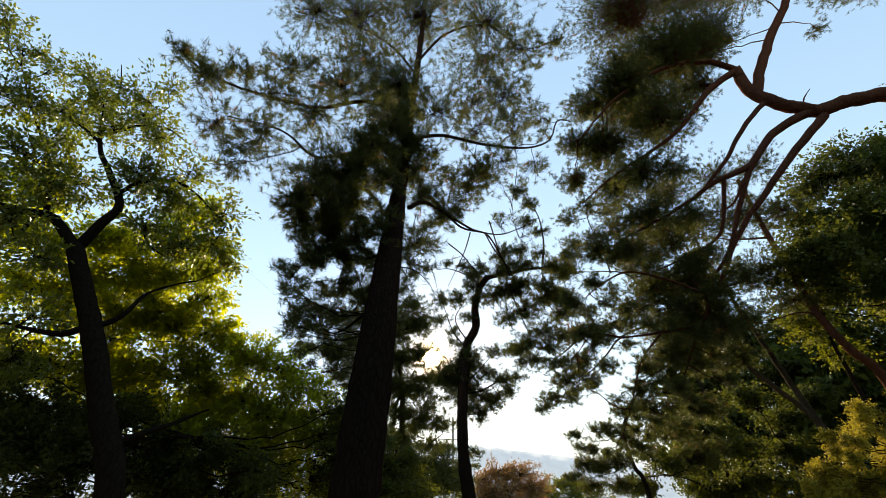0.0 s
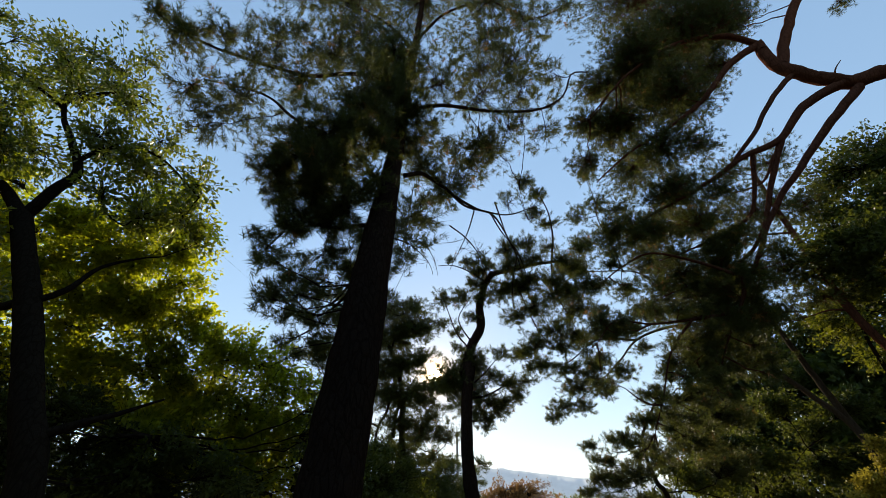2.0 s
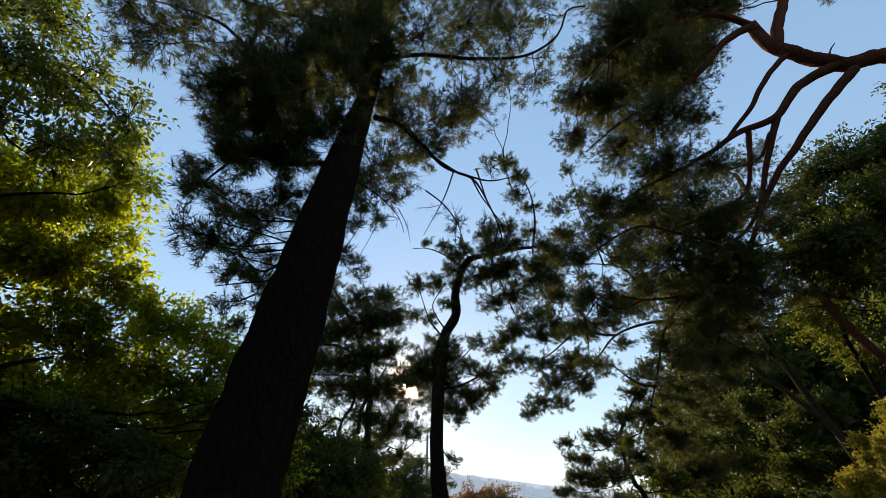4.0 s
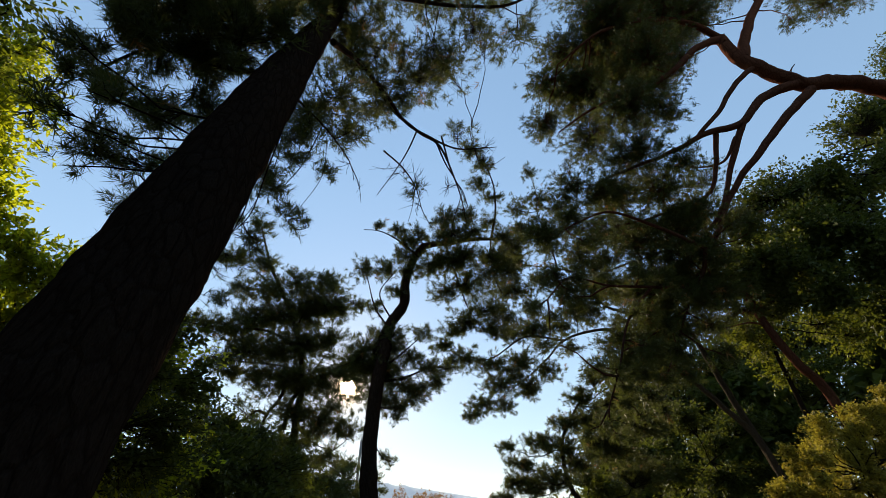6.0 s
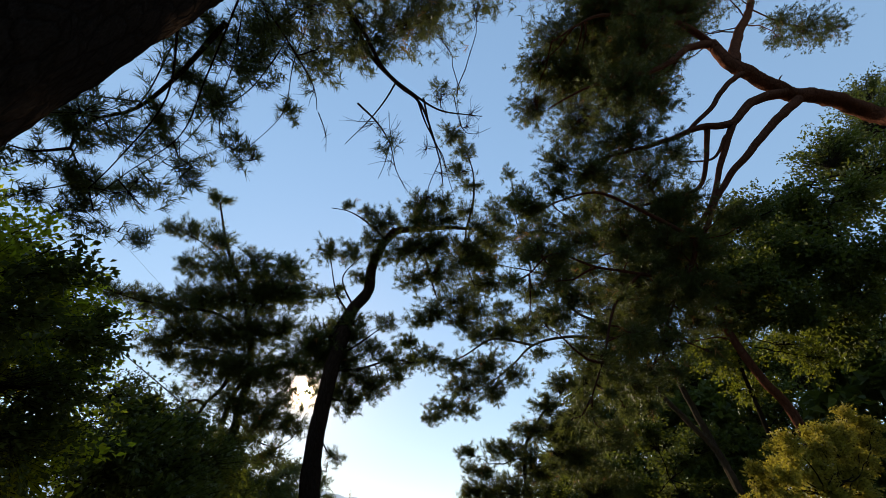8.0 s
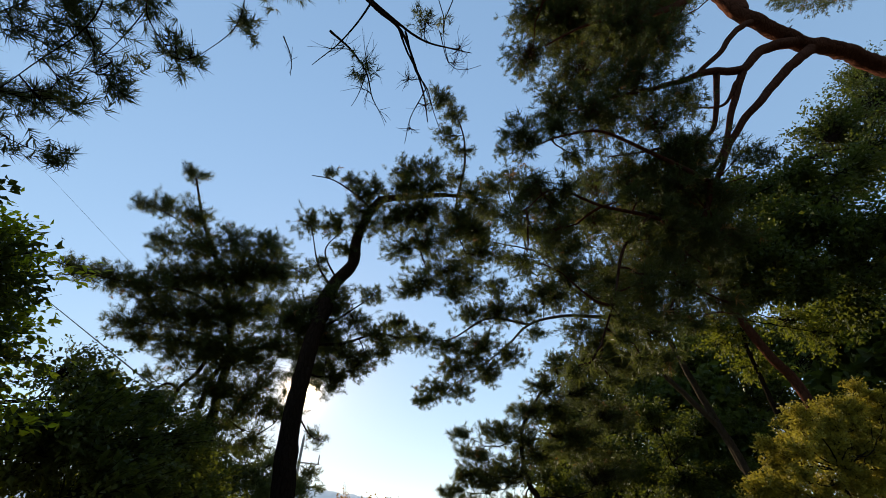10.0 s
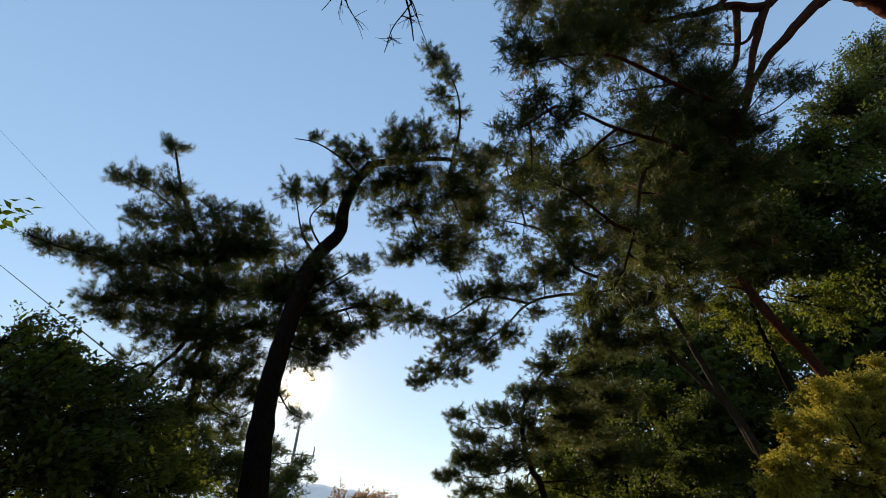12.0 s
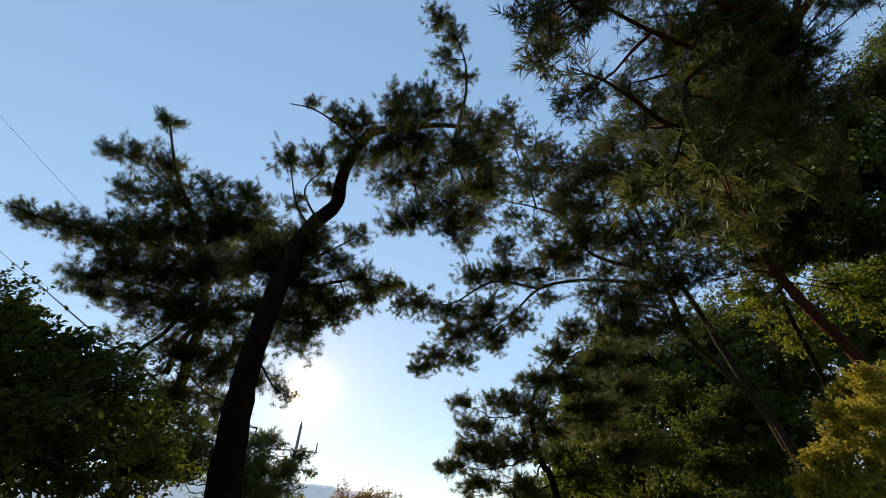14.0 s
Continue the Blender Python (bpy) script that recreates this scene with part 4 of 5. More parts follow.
e.limb("trunk", [(16.40, 18.60, 0.00), (16.05, 18.70, 4.26), (14.95, 18.90, 6.05), (14.13, 19.00, 7.17), (14.15, 19.20, 9.22), (13.82, 19.40, 11.57), (13.79, 19.60, 14.07)], 0.14, 0.06, 14, 0.08, 0.1, 0.25)
e.limb("stem", [(16.54, 19.00, 3.69), (15.96, 19.20, 6.30), (15.53, 19.40, 8.75), (15.08, 19.60, 11.00), (14.70, 19.70, 13.20), (14.56, 19.80, 15.59)], 0.15, 0.06)
e.limb("branch", [(14.11, 19.20, 9.48), (11.94, 19.60, 9.43), (10.63, 20.00, 9.44), (9.13, 20.20, 8.90), (7.83, 20.50, 7.63), (6.09, 21.00, 6.31)], 0.1, 0.015)
e.limb("branch", [(14.02, 19.20, 10.01), (11.26, 19.40, 10.43), (9.85, 19.40, 12.14), (7.88, 19.40, 12.26), (6.74, 19.40, 12.27)], 0.09, 0.015)
e.limb("branch", [(9.13, 20.20, 8.90), (7.35, 20.50, 9.01), (5.67, 21.00, 8.01), (3.96, 21.30, 8.61)], 0.06, 0.012)
e.pad((6.87, 19.40, 12.43, 0.72), (7.94, 19.40, 11.57, 0.66), (7.45, 19.40, 10.17, 0.46), (8.90, 19.40, 11.06, 0.65), (9.40, 19.40, 10.18, 0.69), (10.68, 19.40, 11.47, 0.96), (12.06, 19.40, 11.49, 0.98), (8.82, 19.40, 13.58, 0.89), (10.47, 19.40, 13.36, 1.08), dense=1.2)
e.pad((3.74, 21.30, 8.69, 0.56), (4.71, 21.10, 8.03, 0.69), (5.78, 21.00, 7.79, 0.69), (6.69, 20.60, 9.20, 0.68), (7.77, 20.30, 9.35, 0.84), (7.09, 20.60, 7.92, 0.75), (6.10, 21.00, 6.94, 0.72), (5.27, 21.00, 6.01, 0.64), (6.30, 21.00, 6.13, 0.56), (7.25, 20.60, 6.82, 0.67), (8.18, 20.30, 7.48, 0.64), (8.99, 20.20, 9.66, 0.81), dense=1.6)
e.pad((10.41, 20.00, 10.36, 0.95), (4.79, 21.00, 5.57, 0.40), dense=1.6)
e.pad((12.08, 19.50, 8.28, 1.03), (13.24, 19.30, 9.12, 1.21), (11.78, 19.60, 9.83, 0.68), (13.44, 19.20, 7.62, 1.14), (13.21, 19.40, 10.54, 1.14), dense=1.2)
e.pad((10.99, 19.60, 11.09, 0.85), (11.24, 19.60, 8.68, 0.89), (11.97, 19.40, 7.28, 0.89), (9.26, 20.10, 8.49, 0.51), (6.70, 20.80, 7.38, 0.59), (4.01, 21.30, 7.90, 0.44), (11.25, 19.50, 12.64, 0.89), dense=1.2)
e.pad((7.27, 19.40, 15.89, 0.73), (8.62, 19.40, 16.83, 0.89), (9.89, 19.40, 16.39, 0.89), (7.42, 19.40, 14.06, 0.86), (8.80, 19.40, 14.52, 0.94), (10.27, 19.40, 15.02, 0.85), (6.60, 19.40, 12.71, 0.81), (8.36, 19.40, 18.89, 0.54), (11.06, 19.50, 14.27, 0.84), (12.03, 19.50, 16.13, 0.90), dense=1.0)
e.pad((13.57, 19.60, 18.32, 1.12), (11.74, 19.50, 13.42, 1.06), (10.18, 19.50, 12.48, 0.79), (13.69, 19.60, 15.58, 1.17), (5.87, 19.40, 12.54, 0.69), (6.07, 19.40, 10.76, 0.69), (5.83, 19.50, 9.76, 0.48), (7.57, 19.60, 9.99, 0.60), dense=1.0)
e.limb("branch", [(9.04, 19.40, 12.23), (8.85, 19.40, 13.82), (8.49, 19.40, 15.55), (8.57, 19.40, 17.24), (8.37, 19.40, 18.99)], 0.045, 0.012)
e.finish("needle", 0.155, 0.0135, 22, 265, extra=0.015, spread=0.42, twig=0.005, flat=0.65, up=0.6, grain=3.8, thin=0.225, tips=2)

# ---- the wood on the slope ----
sp = Tree("pine_tree", "dense dark pine with a crooked stem beside the valley", "tree", (9.02, 20.1, -1.75), BARK_GREY, NEEDLE, "wood on the slope")
sp.limb("trunk", [(9.02, 20.10, -1.75), (8.65, 20.10, 2.20), (8.34, 20.10, 2.94), (8.16, 20.10, 3.77), (8.26, 20.00, 4.77), (9.06, 19.90, 5.97)], 0.16, 0.04, 12, 0.08, 0.1, 0.25)
sp.pad((5.71, 19.62, 4.23, 0.39), (5.45, 19.58, 2.68, 0.38), (6.24, 19.71, 3.71, 0.59), (7.26, 19.86, 4.47, 0.66), (6.48, 19.75, 2.99, 0.65), (7.55, 19.92, 3.30, 0.75), (8.41, 20.01, 5.24, 0.67), (9.27, 20.10, 6.35, 0.65), (10.35, 20.20, 7.45, 0.65), (9.58, 20.16, 5.40, 0.87), (11.17, 20.32, 6.44, 0.94), (10.48, 20.29, 4.58, 1.03), (8.76, 20.08, 3.88, 0.72), (8.18, 19.99, 4.33, 0.64), (12.09, 20.38, 7.96, 0.81), (12.38, 20.49, 5.57, 1.03), (5.85, 19.65, 3.16, 0.40), (6.09, 19.69, 2.34, 0.55), (7.44, 19.92, 2.28, 0.64), (11.68, 20.47, 3.63, 1.02), dense=1.3)
sp.finish("needle", 0.165, 0.0145, 22, 220, extra=0.015, spread=0.42, twig=0.005, flat=0.6, up=0.5, grain=3.2, thin=0.13, tips=2)
f = Tree("broadleaf_tree", "low layered understorey tree with backlit green leaves", "tree", (14.2, 23.4, -1.6), BARK_GREY, LEAF_DIM, "wood on the slope")
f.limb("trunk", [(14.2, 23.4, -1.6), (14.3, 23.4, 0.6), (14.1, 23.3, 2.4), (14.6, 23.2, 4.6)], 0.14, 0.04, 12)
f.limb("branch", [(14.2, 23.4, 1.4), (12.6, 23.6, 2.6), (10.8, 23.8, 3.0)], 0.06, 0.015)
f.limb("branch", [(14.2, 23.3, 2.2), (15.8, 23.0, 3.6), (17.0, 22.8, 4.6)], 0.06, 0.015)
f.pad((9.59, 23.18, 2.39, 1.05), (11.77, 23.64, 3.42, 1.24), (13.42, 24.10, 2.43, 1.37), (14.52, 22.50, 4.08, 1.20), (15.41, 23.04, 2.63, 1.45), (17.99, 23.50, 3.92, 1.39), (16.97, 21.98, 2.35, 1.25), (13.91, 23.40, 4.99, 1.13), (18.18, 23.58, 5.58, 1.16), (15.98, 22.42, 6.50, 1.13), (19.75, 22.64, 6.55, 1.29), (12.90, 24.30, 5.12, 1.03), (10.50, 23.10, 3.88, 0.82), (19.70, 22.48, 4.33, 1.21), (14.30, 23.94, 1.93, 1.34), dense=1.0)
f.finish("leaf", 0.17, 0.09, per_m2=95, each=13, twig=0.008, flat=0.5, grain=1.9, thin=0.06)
g = Tree("broadleaf_tree", "dark green broadleaf tree crowding the slope", "tree", (20.93, 31.35, -2.78), BARK_GREY, LEAF_DIM, "wood on the slope")
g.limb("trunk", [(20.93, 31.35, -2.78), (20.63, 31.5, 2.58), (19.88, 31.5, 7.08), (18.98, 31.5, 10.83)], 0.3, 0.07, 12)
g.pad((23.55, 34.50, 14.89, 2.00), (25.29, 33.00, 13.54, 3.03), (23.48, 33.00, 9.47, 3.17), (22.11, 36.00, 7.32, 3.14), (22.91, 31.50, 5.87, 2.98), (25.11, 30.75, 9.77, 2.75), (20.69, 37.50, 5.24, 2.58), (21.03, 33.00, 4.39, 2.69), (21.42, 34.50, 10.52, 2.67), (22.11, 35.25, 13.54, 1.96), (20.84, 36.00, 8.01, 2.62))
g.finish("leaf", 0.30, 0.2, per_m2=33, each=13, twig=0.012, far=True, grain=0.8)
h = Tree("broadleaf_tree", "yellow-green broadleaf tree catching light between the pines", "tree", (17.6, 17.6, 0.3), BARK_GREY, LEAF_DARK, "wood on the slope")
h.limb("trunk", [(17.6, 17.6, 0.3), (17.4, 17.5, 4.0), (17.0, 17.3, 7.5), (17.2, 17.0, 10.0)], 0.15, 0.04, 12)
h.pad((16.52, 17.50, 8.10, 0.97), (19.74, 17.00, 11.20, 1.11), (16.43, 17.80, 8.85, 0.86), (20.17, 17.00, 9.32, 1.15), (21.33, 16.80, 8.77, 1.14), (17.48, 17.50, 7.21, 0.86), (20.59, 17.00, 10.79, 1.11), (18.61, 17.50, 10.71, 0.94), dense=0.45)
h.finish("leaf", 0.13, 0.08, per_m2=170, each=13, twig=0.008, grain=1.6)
i = Tree("broadleaf_tree", "tall dark tree closing the top of the slope", "tree", (22.5, 14.0, 0.9), BARK_GREY, LEAF_DIM, "wood on the slope")
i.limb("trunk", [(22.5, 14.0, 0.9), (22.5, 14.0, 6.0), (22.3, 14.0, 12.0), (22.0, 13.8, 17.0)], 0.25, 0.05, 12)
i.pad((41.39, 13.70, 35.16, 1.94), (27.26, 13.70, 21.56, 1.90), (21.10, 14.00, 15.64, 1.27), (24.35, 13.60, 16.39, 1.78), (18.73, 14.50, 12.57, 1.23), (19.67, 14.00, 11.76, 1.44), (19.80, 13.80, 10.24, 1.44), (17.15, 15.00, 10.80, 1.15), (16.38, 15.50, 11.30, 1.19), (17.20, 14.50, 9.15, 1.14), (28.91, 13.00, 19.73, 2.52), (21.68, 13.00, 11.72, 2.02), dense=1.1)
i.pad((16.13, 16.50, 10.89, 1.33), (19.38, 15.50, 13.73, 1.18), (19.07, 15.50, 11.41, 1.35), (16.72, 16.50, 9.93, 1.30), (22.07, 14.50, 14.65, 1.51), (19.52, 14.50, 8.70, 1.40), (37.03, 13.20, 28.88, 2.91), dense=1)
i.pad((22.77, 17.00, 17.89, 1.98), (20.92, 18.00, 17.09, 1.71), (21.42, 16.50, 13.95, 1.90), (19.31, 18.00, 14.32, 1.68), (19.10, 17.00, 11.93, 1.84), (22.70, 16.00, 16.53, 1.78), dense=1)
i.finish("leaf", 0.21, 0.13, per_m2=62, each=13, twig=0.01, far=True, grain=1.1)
j = Tree("broadleaf_tree", "dark understorey tree low on the slope", "tree", (28.14, 28.12, -2.22), BARK_GREY, LEAF_DIM, "wood on the slope")
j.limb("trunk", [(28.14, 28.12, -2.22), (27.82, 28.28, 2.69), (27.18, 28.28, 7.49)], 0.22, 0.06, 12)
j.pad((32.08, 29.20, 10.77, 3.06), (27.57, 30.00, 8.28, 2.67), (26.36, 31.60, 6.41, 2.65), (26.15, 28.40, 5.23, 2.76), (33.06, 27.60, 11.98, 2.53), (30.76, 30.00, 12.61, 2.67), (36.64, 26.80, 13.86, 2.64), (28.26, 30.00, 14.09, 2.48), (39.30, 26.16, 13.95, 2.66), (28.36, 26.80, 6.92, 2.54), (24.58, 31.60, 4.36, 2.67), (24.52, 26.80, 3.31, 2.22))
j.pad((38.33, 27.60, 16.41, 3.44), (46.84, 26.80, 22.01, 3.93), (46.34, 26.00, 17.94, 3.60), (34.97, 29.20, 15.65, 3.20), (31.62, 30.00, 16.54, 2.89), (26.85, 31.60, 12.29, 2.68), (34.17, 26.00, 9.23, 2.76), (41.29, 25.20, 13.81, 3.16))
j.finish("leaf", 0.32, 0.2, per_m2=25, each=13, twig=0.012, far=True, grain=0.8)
k = Tree("clipped_tree", "rounded yellow-green tree catching evening light", "tree", (15.6, 15.6, 0.2), BARK_GREY, LEAF_GOLD)
k.limb("trunk", [(15.6, 15.6, 0.2), (15.6, 15.6, 1.6), (15.7, 15.5, 3.2)], 0.12, 0.05, 12)
k.pad((12.70, 15.81, 2.56, 0.31), (12.28, 15.87, 2.09, 0.26), (12.06, 15.73, 1.69, 0.22), (13.39, 16.64, 2.15, 0.38), (13.35, 15.51, 3.59, 0.26), (13.41, 15.66, 3.11, 0.25), (12.77, 15.42, 2.68, 0.23), (12.77, 15.72, 2.27, 0.24), (12.30, 15.59, 1.81, 0.29), (13.78, 16.47, 2.23, 0.38), (15.54, 16.06, 4.52, 0.38), (14.68, 15.83, 3.93, 0.27), dense=1.6)
k.pad((14.29, 15.79, 3.50, 0.31), (14.33, 16.04, 3.06, 0.28), (13.92, 16.00, 2.60, 0.28), (13.90, 16.02, 2.28, 0.23), (13.13, 15.90, 1.80, 0.29), (14.86, 16.84, 2.26, 0.40), dense=1.6)
k.pad((14.41, 14.96, 4.42, 0.34), (14.25, 15.00, 3.89, 0.33), (13.66, 14.93, 3.41, 0.30), (13.34, 14.91, 2.93, 0.30), (13.04, 15.08, 2.48, 0.24), (12.74, 15.06, 2.03, 0.28), (12.27, 14.92, 1.69, 0.21), (14.15, 15.95, 2.20, 0.37), (17.30, 16.14, 5.16, 0.30), (16.67, 16.02, 4.49, 0.31), (15.88, 15.86, 3.81, 0.31), (15.67, 16.10, 3.28, 0.31), dense=1.6)
k.pad((15.46, 16.04, 2.87, 0.35), (14.62, 15.89, 2.33, 0.28), (14.71, 16.15, 1.90, 0.28), (16.19, 16.90, 2.30, 0.42), (16.98, 15.45, 5.03, 0.36), (16.43, 15.42, 4.48, 0.28), dense=1.6)
k.pad((16.10, 15.45, 3.87, 0.32), (15.59, 15.54, 3.41, 0.28), (15.21, 15.54, 2.88, 0.32), (14.66, 15.41, 2.38, 0.30), (14.39, 15.53, 1.97, 0.27), (13.99, 15.50, 1.56, 0.30), (15.70, 16.35, 1.96, 0.39), (18.46, 15.54, 5.83, 0.38), (17.84, 15.50, 5.09, 0.38), (17.29, 15.50, 4.46, 0.36), (17.13, 15.69, 3.91, 0.34), (16.01, 15.45, 3.22, 0.30), dense=1.6)
k.pad((15.93, 15.60, 2.73, 0.29), (15.49, 15.63, 2.26, 0.25), (15.00, 15.58, 1.84, 0.26), (16.72, 16.45, 2.26, 0.41), (19.21, 15.70, 5.66, 0.32), (18.76, 15.76, 5.01, 0.37), dense=1.6)
k.pad((18.03, 15.59, 4.44, 0.30), (17.58, 15.63, 3.97, 0.29), (17.49, 15.75, 3.60, 0.31), (16.54, 15.57, 3.01, 0.34), (16.21, 15.60, 2.59, 0.28), (16.04, 15.75, 2.12, 0.24), (15.76, 15.74, 1.79, 0.26), (17.57, 16.62, 2.17, 0.42), (19.44, 15.38, 5.40, 0.37), (19.22, 15.56, 4.94, 0.36), (18.48, 15.54, 4.22, 0.32), (17.68, 15.45, 3.74, 0.32), dense=1.6)
k.pad((17.27, 15.38, 3.29, 0.34), (17.02, 15.56, 2.87, 0.28), (16.59, 15.45, 2.42, 0.33), (16.12, 15.39, 2.04, 0.28), (15.69, 15.36, 1.67, 0.27), (17.69, 16.32, 2.14, 0.41), dense=1.6)
k.finish("leaf", 0.085, 0.056, per_m2=270, each=12, twig=0.004, flat=1.0, spread=0.4, grain=1.4, thin=-0.2)

# ---- the broadleaf trees opposite ----
l = Tree("broadleaf_tree", "forked broadleaf tree with mossy dark trunk and glossy leaves", "tree", (-4.68, 7.0, -0.25), BARK_GREY, LEAF_GLOSS)
l.limb("trunk", [(-4.68, 7.00, -0.25), (-4.85, 6.95, 1.70), (-5.55, 7.00, 2.95), (-6.24, 7.05, 4.11), (-7.02, 7.10, 5.27), (-7.57, 7.10, 6.12)], 0.2, 0.15, 24, 0.12, 0.08, 0.3)
l.limb("limb", [(-7.54, 7.10, 6.05), (-8.22, 7.00, 6.72), (-8.74, 6.80, 6.79), (-9.46, 6.50, 6.89), (-10.38, 6.20, 7.38)], 0.12, 0.03)
l.limb("limb", [(-7.54, 7.10, 6.05), (-7.27, 7.10, 6.69), (-7.20, 7.20, 7.30), (-7.92, 7.20, 8.32), (-8.50, 7.20, 9.26), (-9.16, 7.20, 10.98)], 0.11, 0.02)
l.limb("branch", [(-6.49, 7.05, 4.33), (-6.79, 7.00, 4.18), (-7.23, 6.90, 4.22), (-7.69, 6.70, 4.29)], 0.07, 0.02)
l.limb("branch", [(-5.09, 7.00, 2.41), (-4.80, 7.20, 2.60), (-4.57, 7.50, 2.79), (-4.27, 7.90, 3.08)], 0.07, 0.015)
l.limb("branch", [(-6.34, 7.05, 4.33), (-6.05, 7.20, 4.61), (-5.99, 7.50, 5.22), (-5.55, 7.90, 5.69)], 0.06, 0.015)
l.limb("branch", [(-7.40, 7.20, 7.54), (-6.95, 7.30, 8.05), (-6.21, 7.60, 8.14), (-5.12, 7.90, 7.18)], 0.05, 0.012)
l.limb("branch", [(-8.49, 7.20, 9.46), (-7.94, 7.40, 10.10), (-7.54, 7.50, 10.90)], 0.04, 0.012)
l.limb("branch", [(-8.30, 6.90, 6.69), (-8.74, 6.80, 7.94), (-9.67, 6.50, 9.46), (-10.38, 6.20, 10.75)], 0.06, 0.012)
l.limb("branch", [(-8.43, 7.20, 9.16), (-9.63, 7.10, 10.07), (-10.52, 7.00, 10.54), (-11.16, 6.80, 10.69)], 0.045, 0.012)
l.limb("branch", [(-8.56, 7.20, 9.46), (-7.98, 7.20, 9.79), (-7.20, 7.30, 9.86), (-6.44, 7.40, 9.37)], 0.04, 0.01)
l.limb("branch", [(-8.74, 7.20, 10.19), (-8.84, 7.20, 11.22), (-9.27, 7.20, 12.36)], 0.035, 0.01)
l.limb("branch", [(-8.52, 6.85, 6.73), (-8.50, 6.80, 6.13), (-8.66, 6.70, 5.80)], 0.05, 0.015)
l.limb("branch", [(-6.60, 7.20, 6.99), (-6.28, 7.30, 6.32), (-5.81, 7.50, 6.02)], 0.03, 0.01)
l.pad((-9.47, 7.00, 11.31, 0.72), (-10.61, 7.00, 11.94, 0.53), (-8.04, 7.20, 10.87, 0.78), (-7.73, 7.40, 11.61, 0.50), (-8.17, 7.00, 9.54, 0.78), (-7.17, 7.30, 9.36, 0.80), (-6.29, 7.60, 8.60, 0.72), (-5.21, 7.80, 7.44, 0.60), (-6.27, 7.30, 7.63, 0.73), (-7.05, 7.00, 8.13, 0.67), (-5.39, 8.00, 6.61, 0.58), (-4.93, 8.20, 6.28, 0.38), dense=0.75)
l.pad((-5.79, 7.60, 6.51, 0.70), (-6.19, 7.00, 6.54, 0.53), dense=0.75)
l.pad((-9.41, 6.00, 9.42, 0.71), (-8.58, 5.90, 7.71, 0.76), (-8.79, 6.50, 8.51, 0.71), (-8.12, 6.60, 7.28, 0.67), (-8.13, 6.20, 6.24, 0.60), (-7.60, 6.50, 5.55, 0.59), (-10.24, 5.90, 10.98, 0.62), (-10.92, 5.60, 11.94, 0.57), (-10.27, 5.60, 9.27, 1.09), (-8.75, 5.60, 6.82, 0.93), dense=0.8)
l.pad((-8.67, 7.60, 8.14, 0.77), (-9.68, 7.40, 10.32, 0.67), (-7.48, 7.00, 4.52, 0.58), (-7.43, 7.00, 3.69, 0.54), (-9.41, 6.80, 9.82, 0.63), dense=0.7)
l.pad((-8.92, 7.00, 10.52, 0.85), (-7.78, 7.20, 10.20, 0.65), (-7.13, 7.40, 7.94, 0.74), (-6.20, 7.60, 7.52, 0.61), dense=0.6)
l.finish("leaf", 0.118, 0.06, per_m2=185, each=12, twig=0.005, grain=3.0, thin=0.19)
m = Tree("broadleaf_tree", "bright yellow-green tree with sun shining through its leaves", "tree", (-8.6, 10.2, 0.1), BARK_GREY, LEAF, "bank trees")
m.limb("trunk", [(-8.6, 10.2, 0.1), (-8.5, 10.2, 2.5), (-8.3, 10.2, 5.0), (-8.4, 10.1, 7.5)], 0.16, 0.05, 12, 0.08)
m.pad((-8.37, 9.60, 6.90, 0.78), (-7.34, 9.80, 6.67, 0.85), (-6.16, 9.80, 6.25, 0.60), (-7.58, 9.80, 5.69, 0.81), (-6.62, 10.00, 5.54, 0.82), (-8.02, 9.60, 5.02, 0.71), (-8.74, 9.20, 4.35, 0.80), (-5.74, 10.20, 5.47, 0.60), (-9.10, 9.40, 7.86, 0.80), (-10.51, 9.00, 6.25, 0.94), (-9.30, 9.20, 5.74, 0.77), (-8.08, 9.60, 3.95, 0.73), dense=0.9)
m.pad((-7.55, 10.00, 4.59, 0.78), (-10.20, 9.00, 4.55, 0.99), (-10.26, 9.00, 7.42, 0.83), (-11.72, 9.00, 9.34, 0.91), (-7.63, 9.60, 7.80, 0.81), (-6.44, 9.80, 7.19, 0.63), (-9.23, 9.40, 6.46, 0.82), (-11.60, 9.00, 7.96, 0.85), dense=0.9)
m.pad((-7.44, 10.00, 8.75, 0.82), (-7.10, 10.00, 9.37, 0.51), (-9.33, 9.40, 7.81, 0.88), (-7.80, 9.60, 6.82, 0.85), (-6.65, 10.00, 7.12, 0.69), (-7.01, 10.00, 5.89, 0.83), (-8.20, 9.40, 5.81, 0.91), (-6.44, 10.00, 7.99, 0.53), dense=0.6)
m.pad((-6.05, 10.60, 3.26, 0.61), (-5.99, 10.60, 2.30, 0.72), (-4.53, 11.40, 2.48, 0.63), (-7.14, 10.20, 3.57, 0.60), dense=0.8)
m.finish("leaf", 0.128, 0.074, per_m2=215, each=12, twig=0.005, grain=1.9)
n = Tree("broadleaf_tree", "dense dark green tree mound below the bank", "tree", (-6.2, 12.4, -0.6), BARK_GREY, LEAF_BANK, "bank trees")
n.limb("trunk", [(-6.2, 12.4, -0.6), (-6.1, 12.3, 1.5), (-6.2, 12.2, 3.5), (-6.0, 12.2, 5.2)], 0.17, 0.04, 12, 0.08)
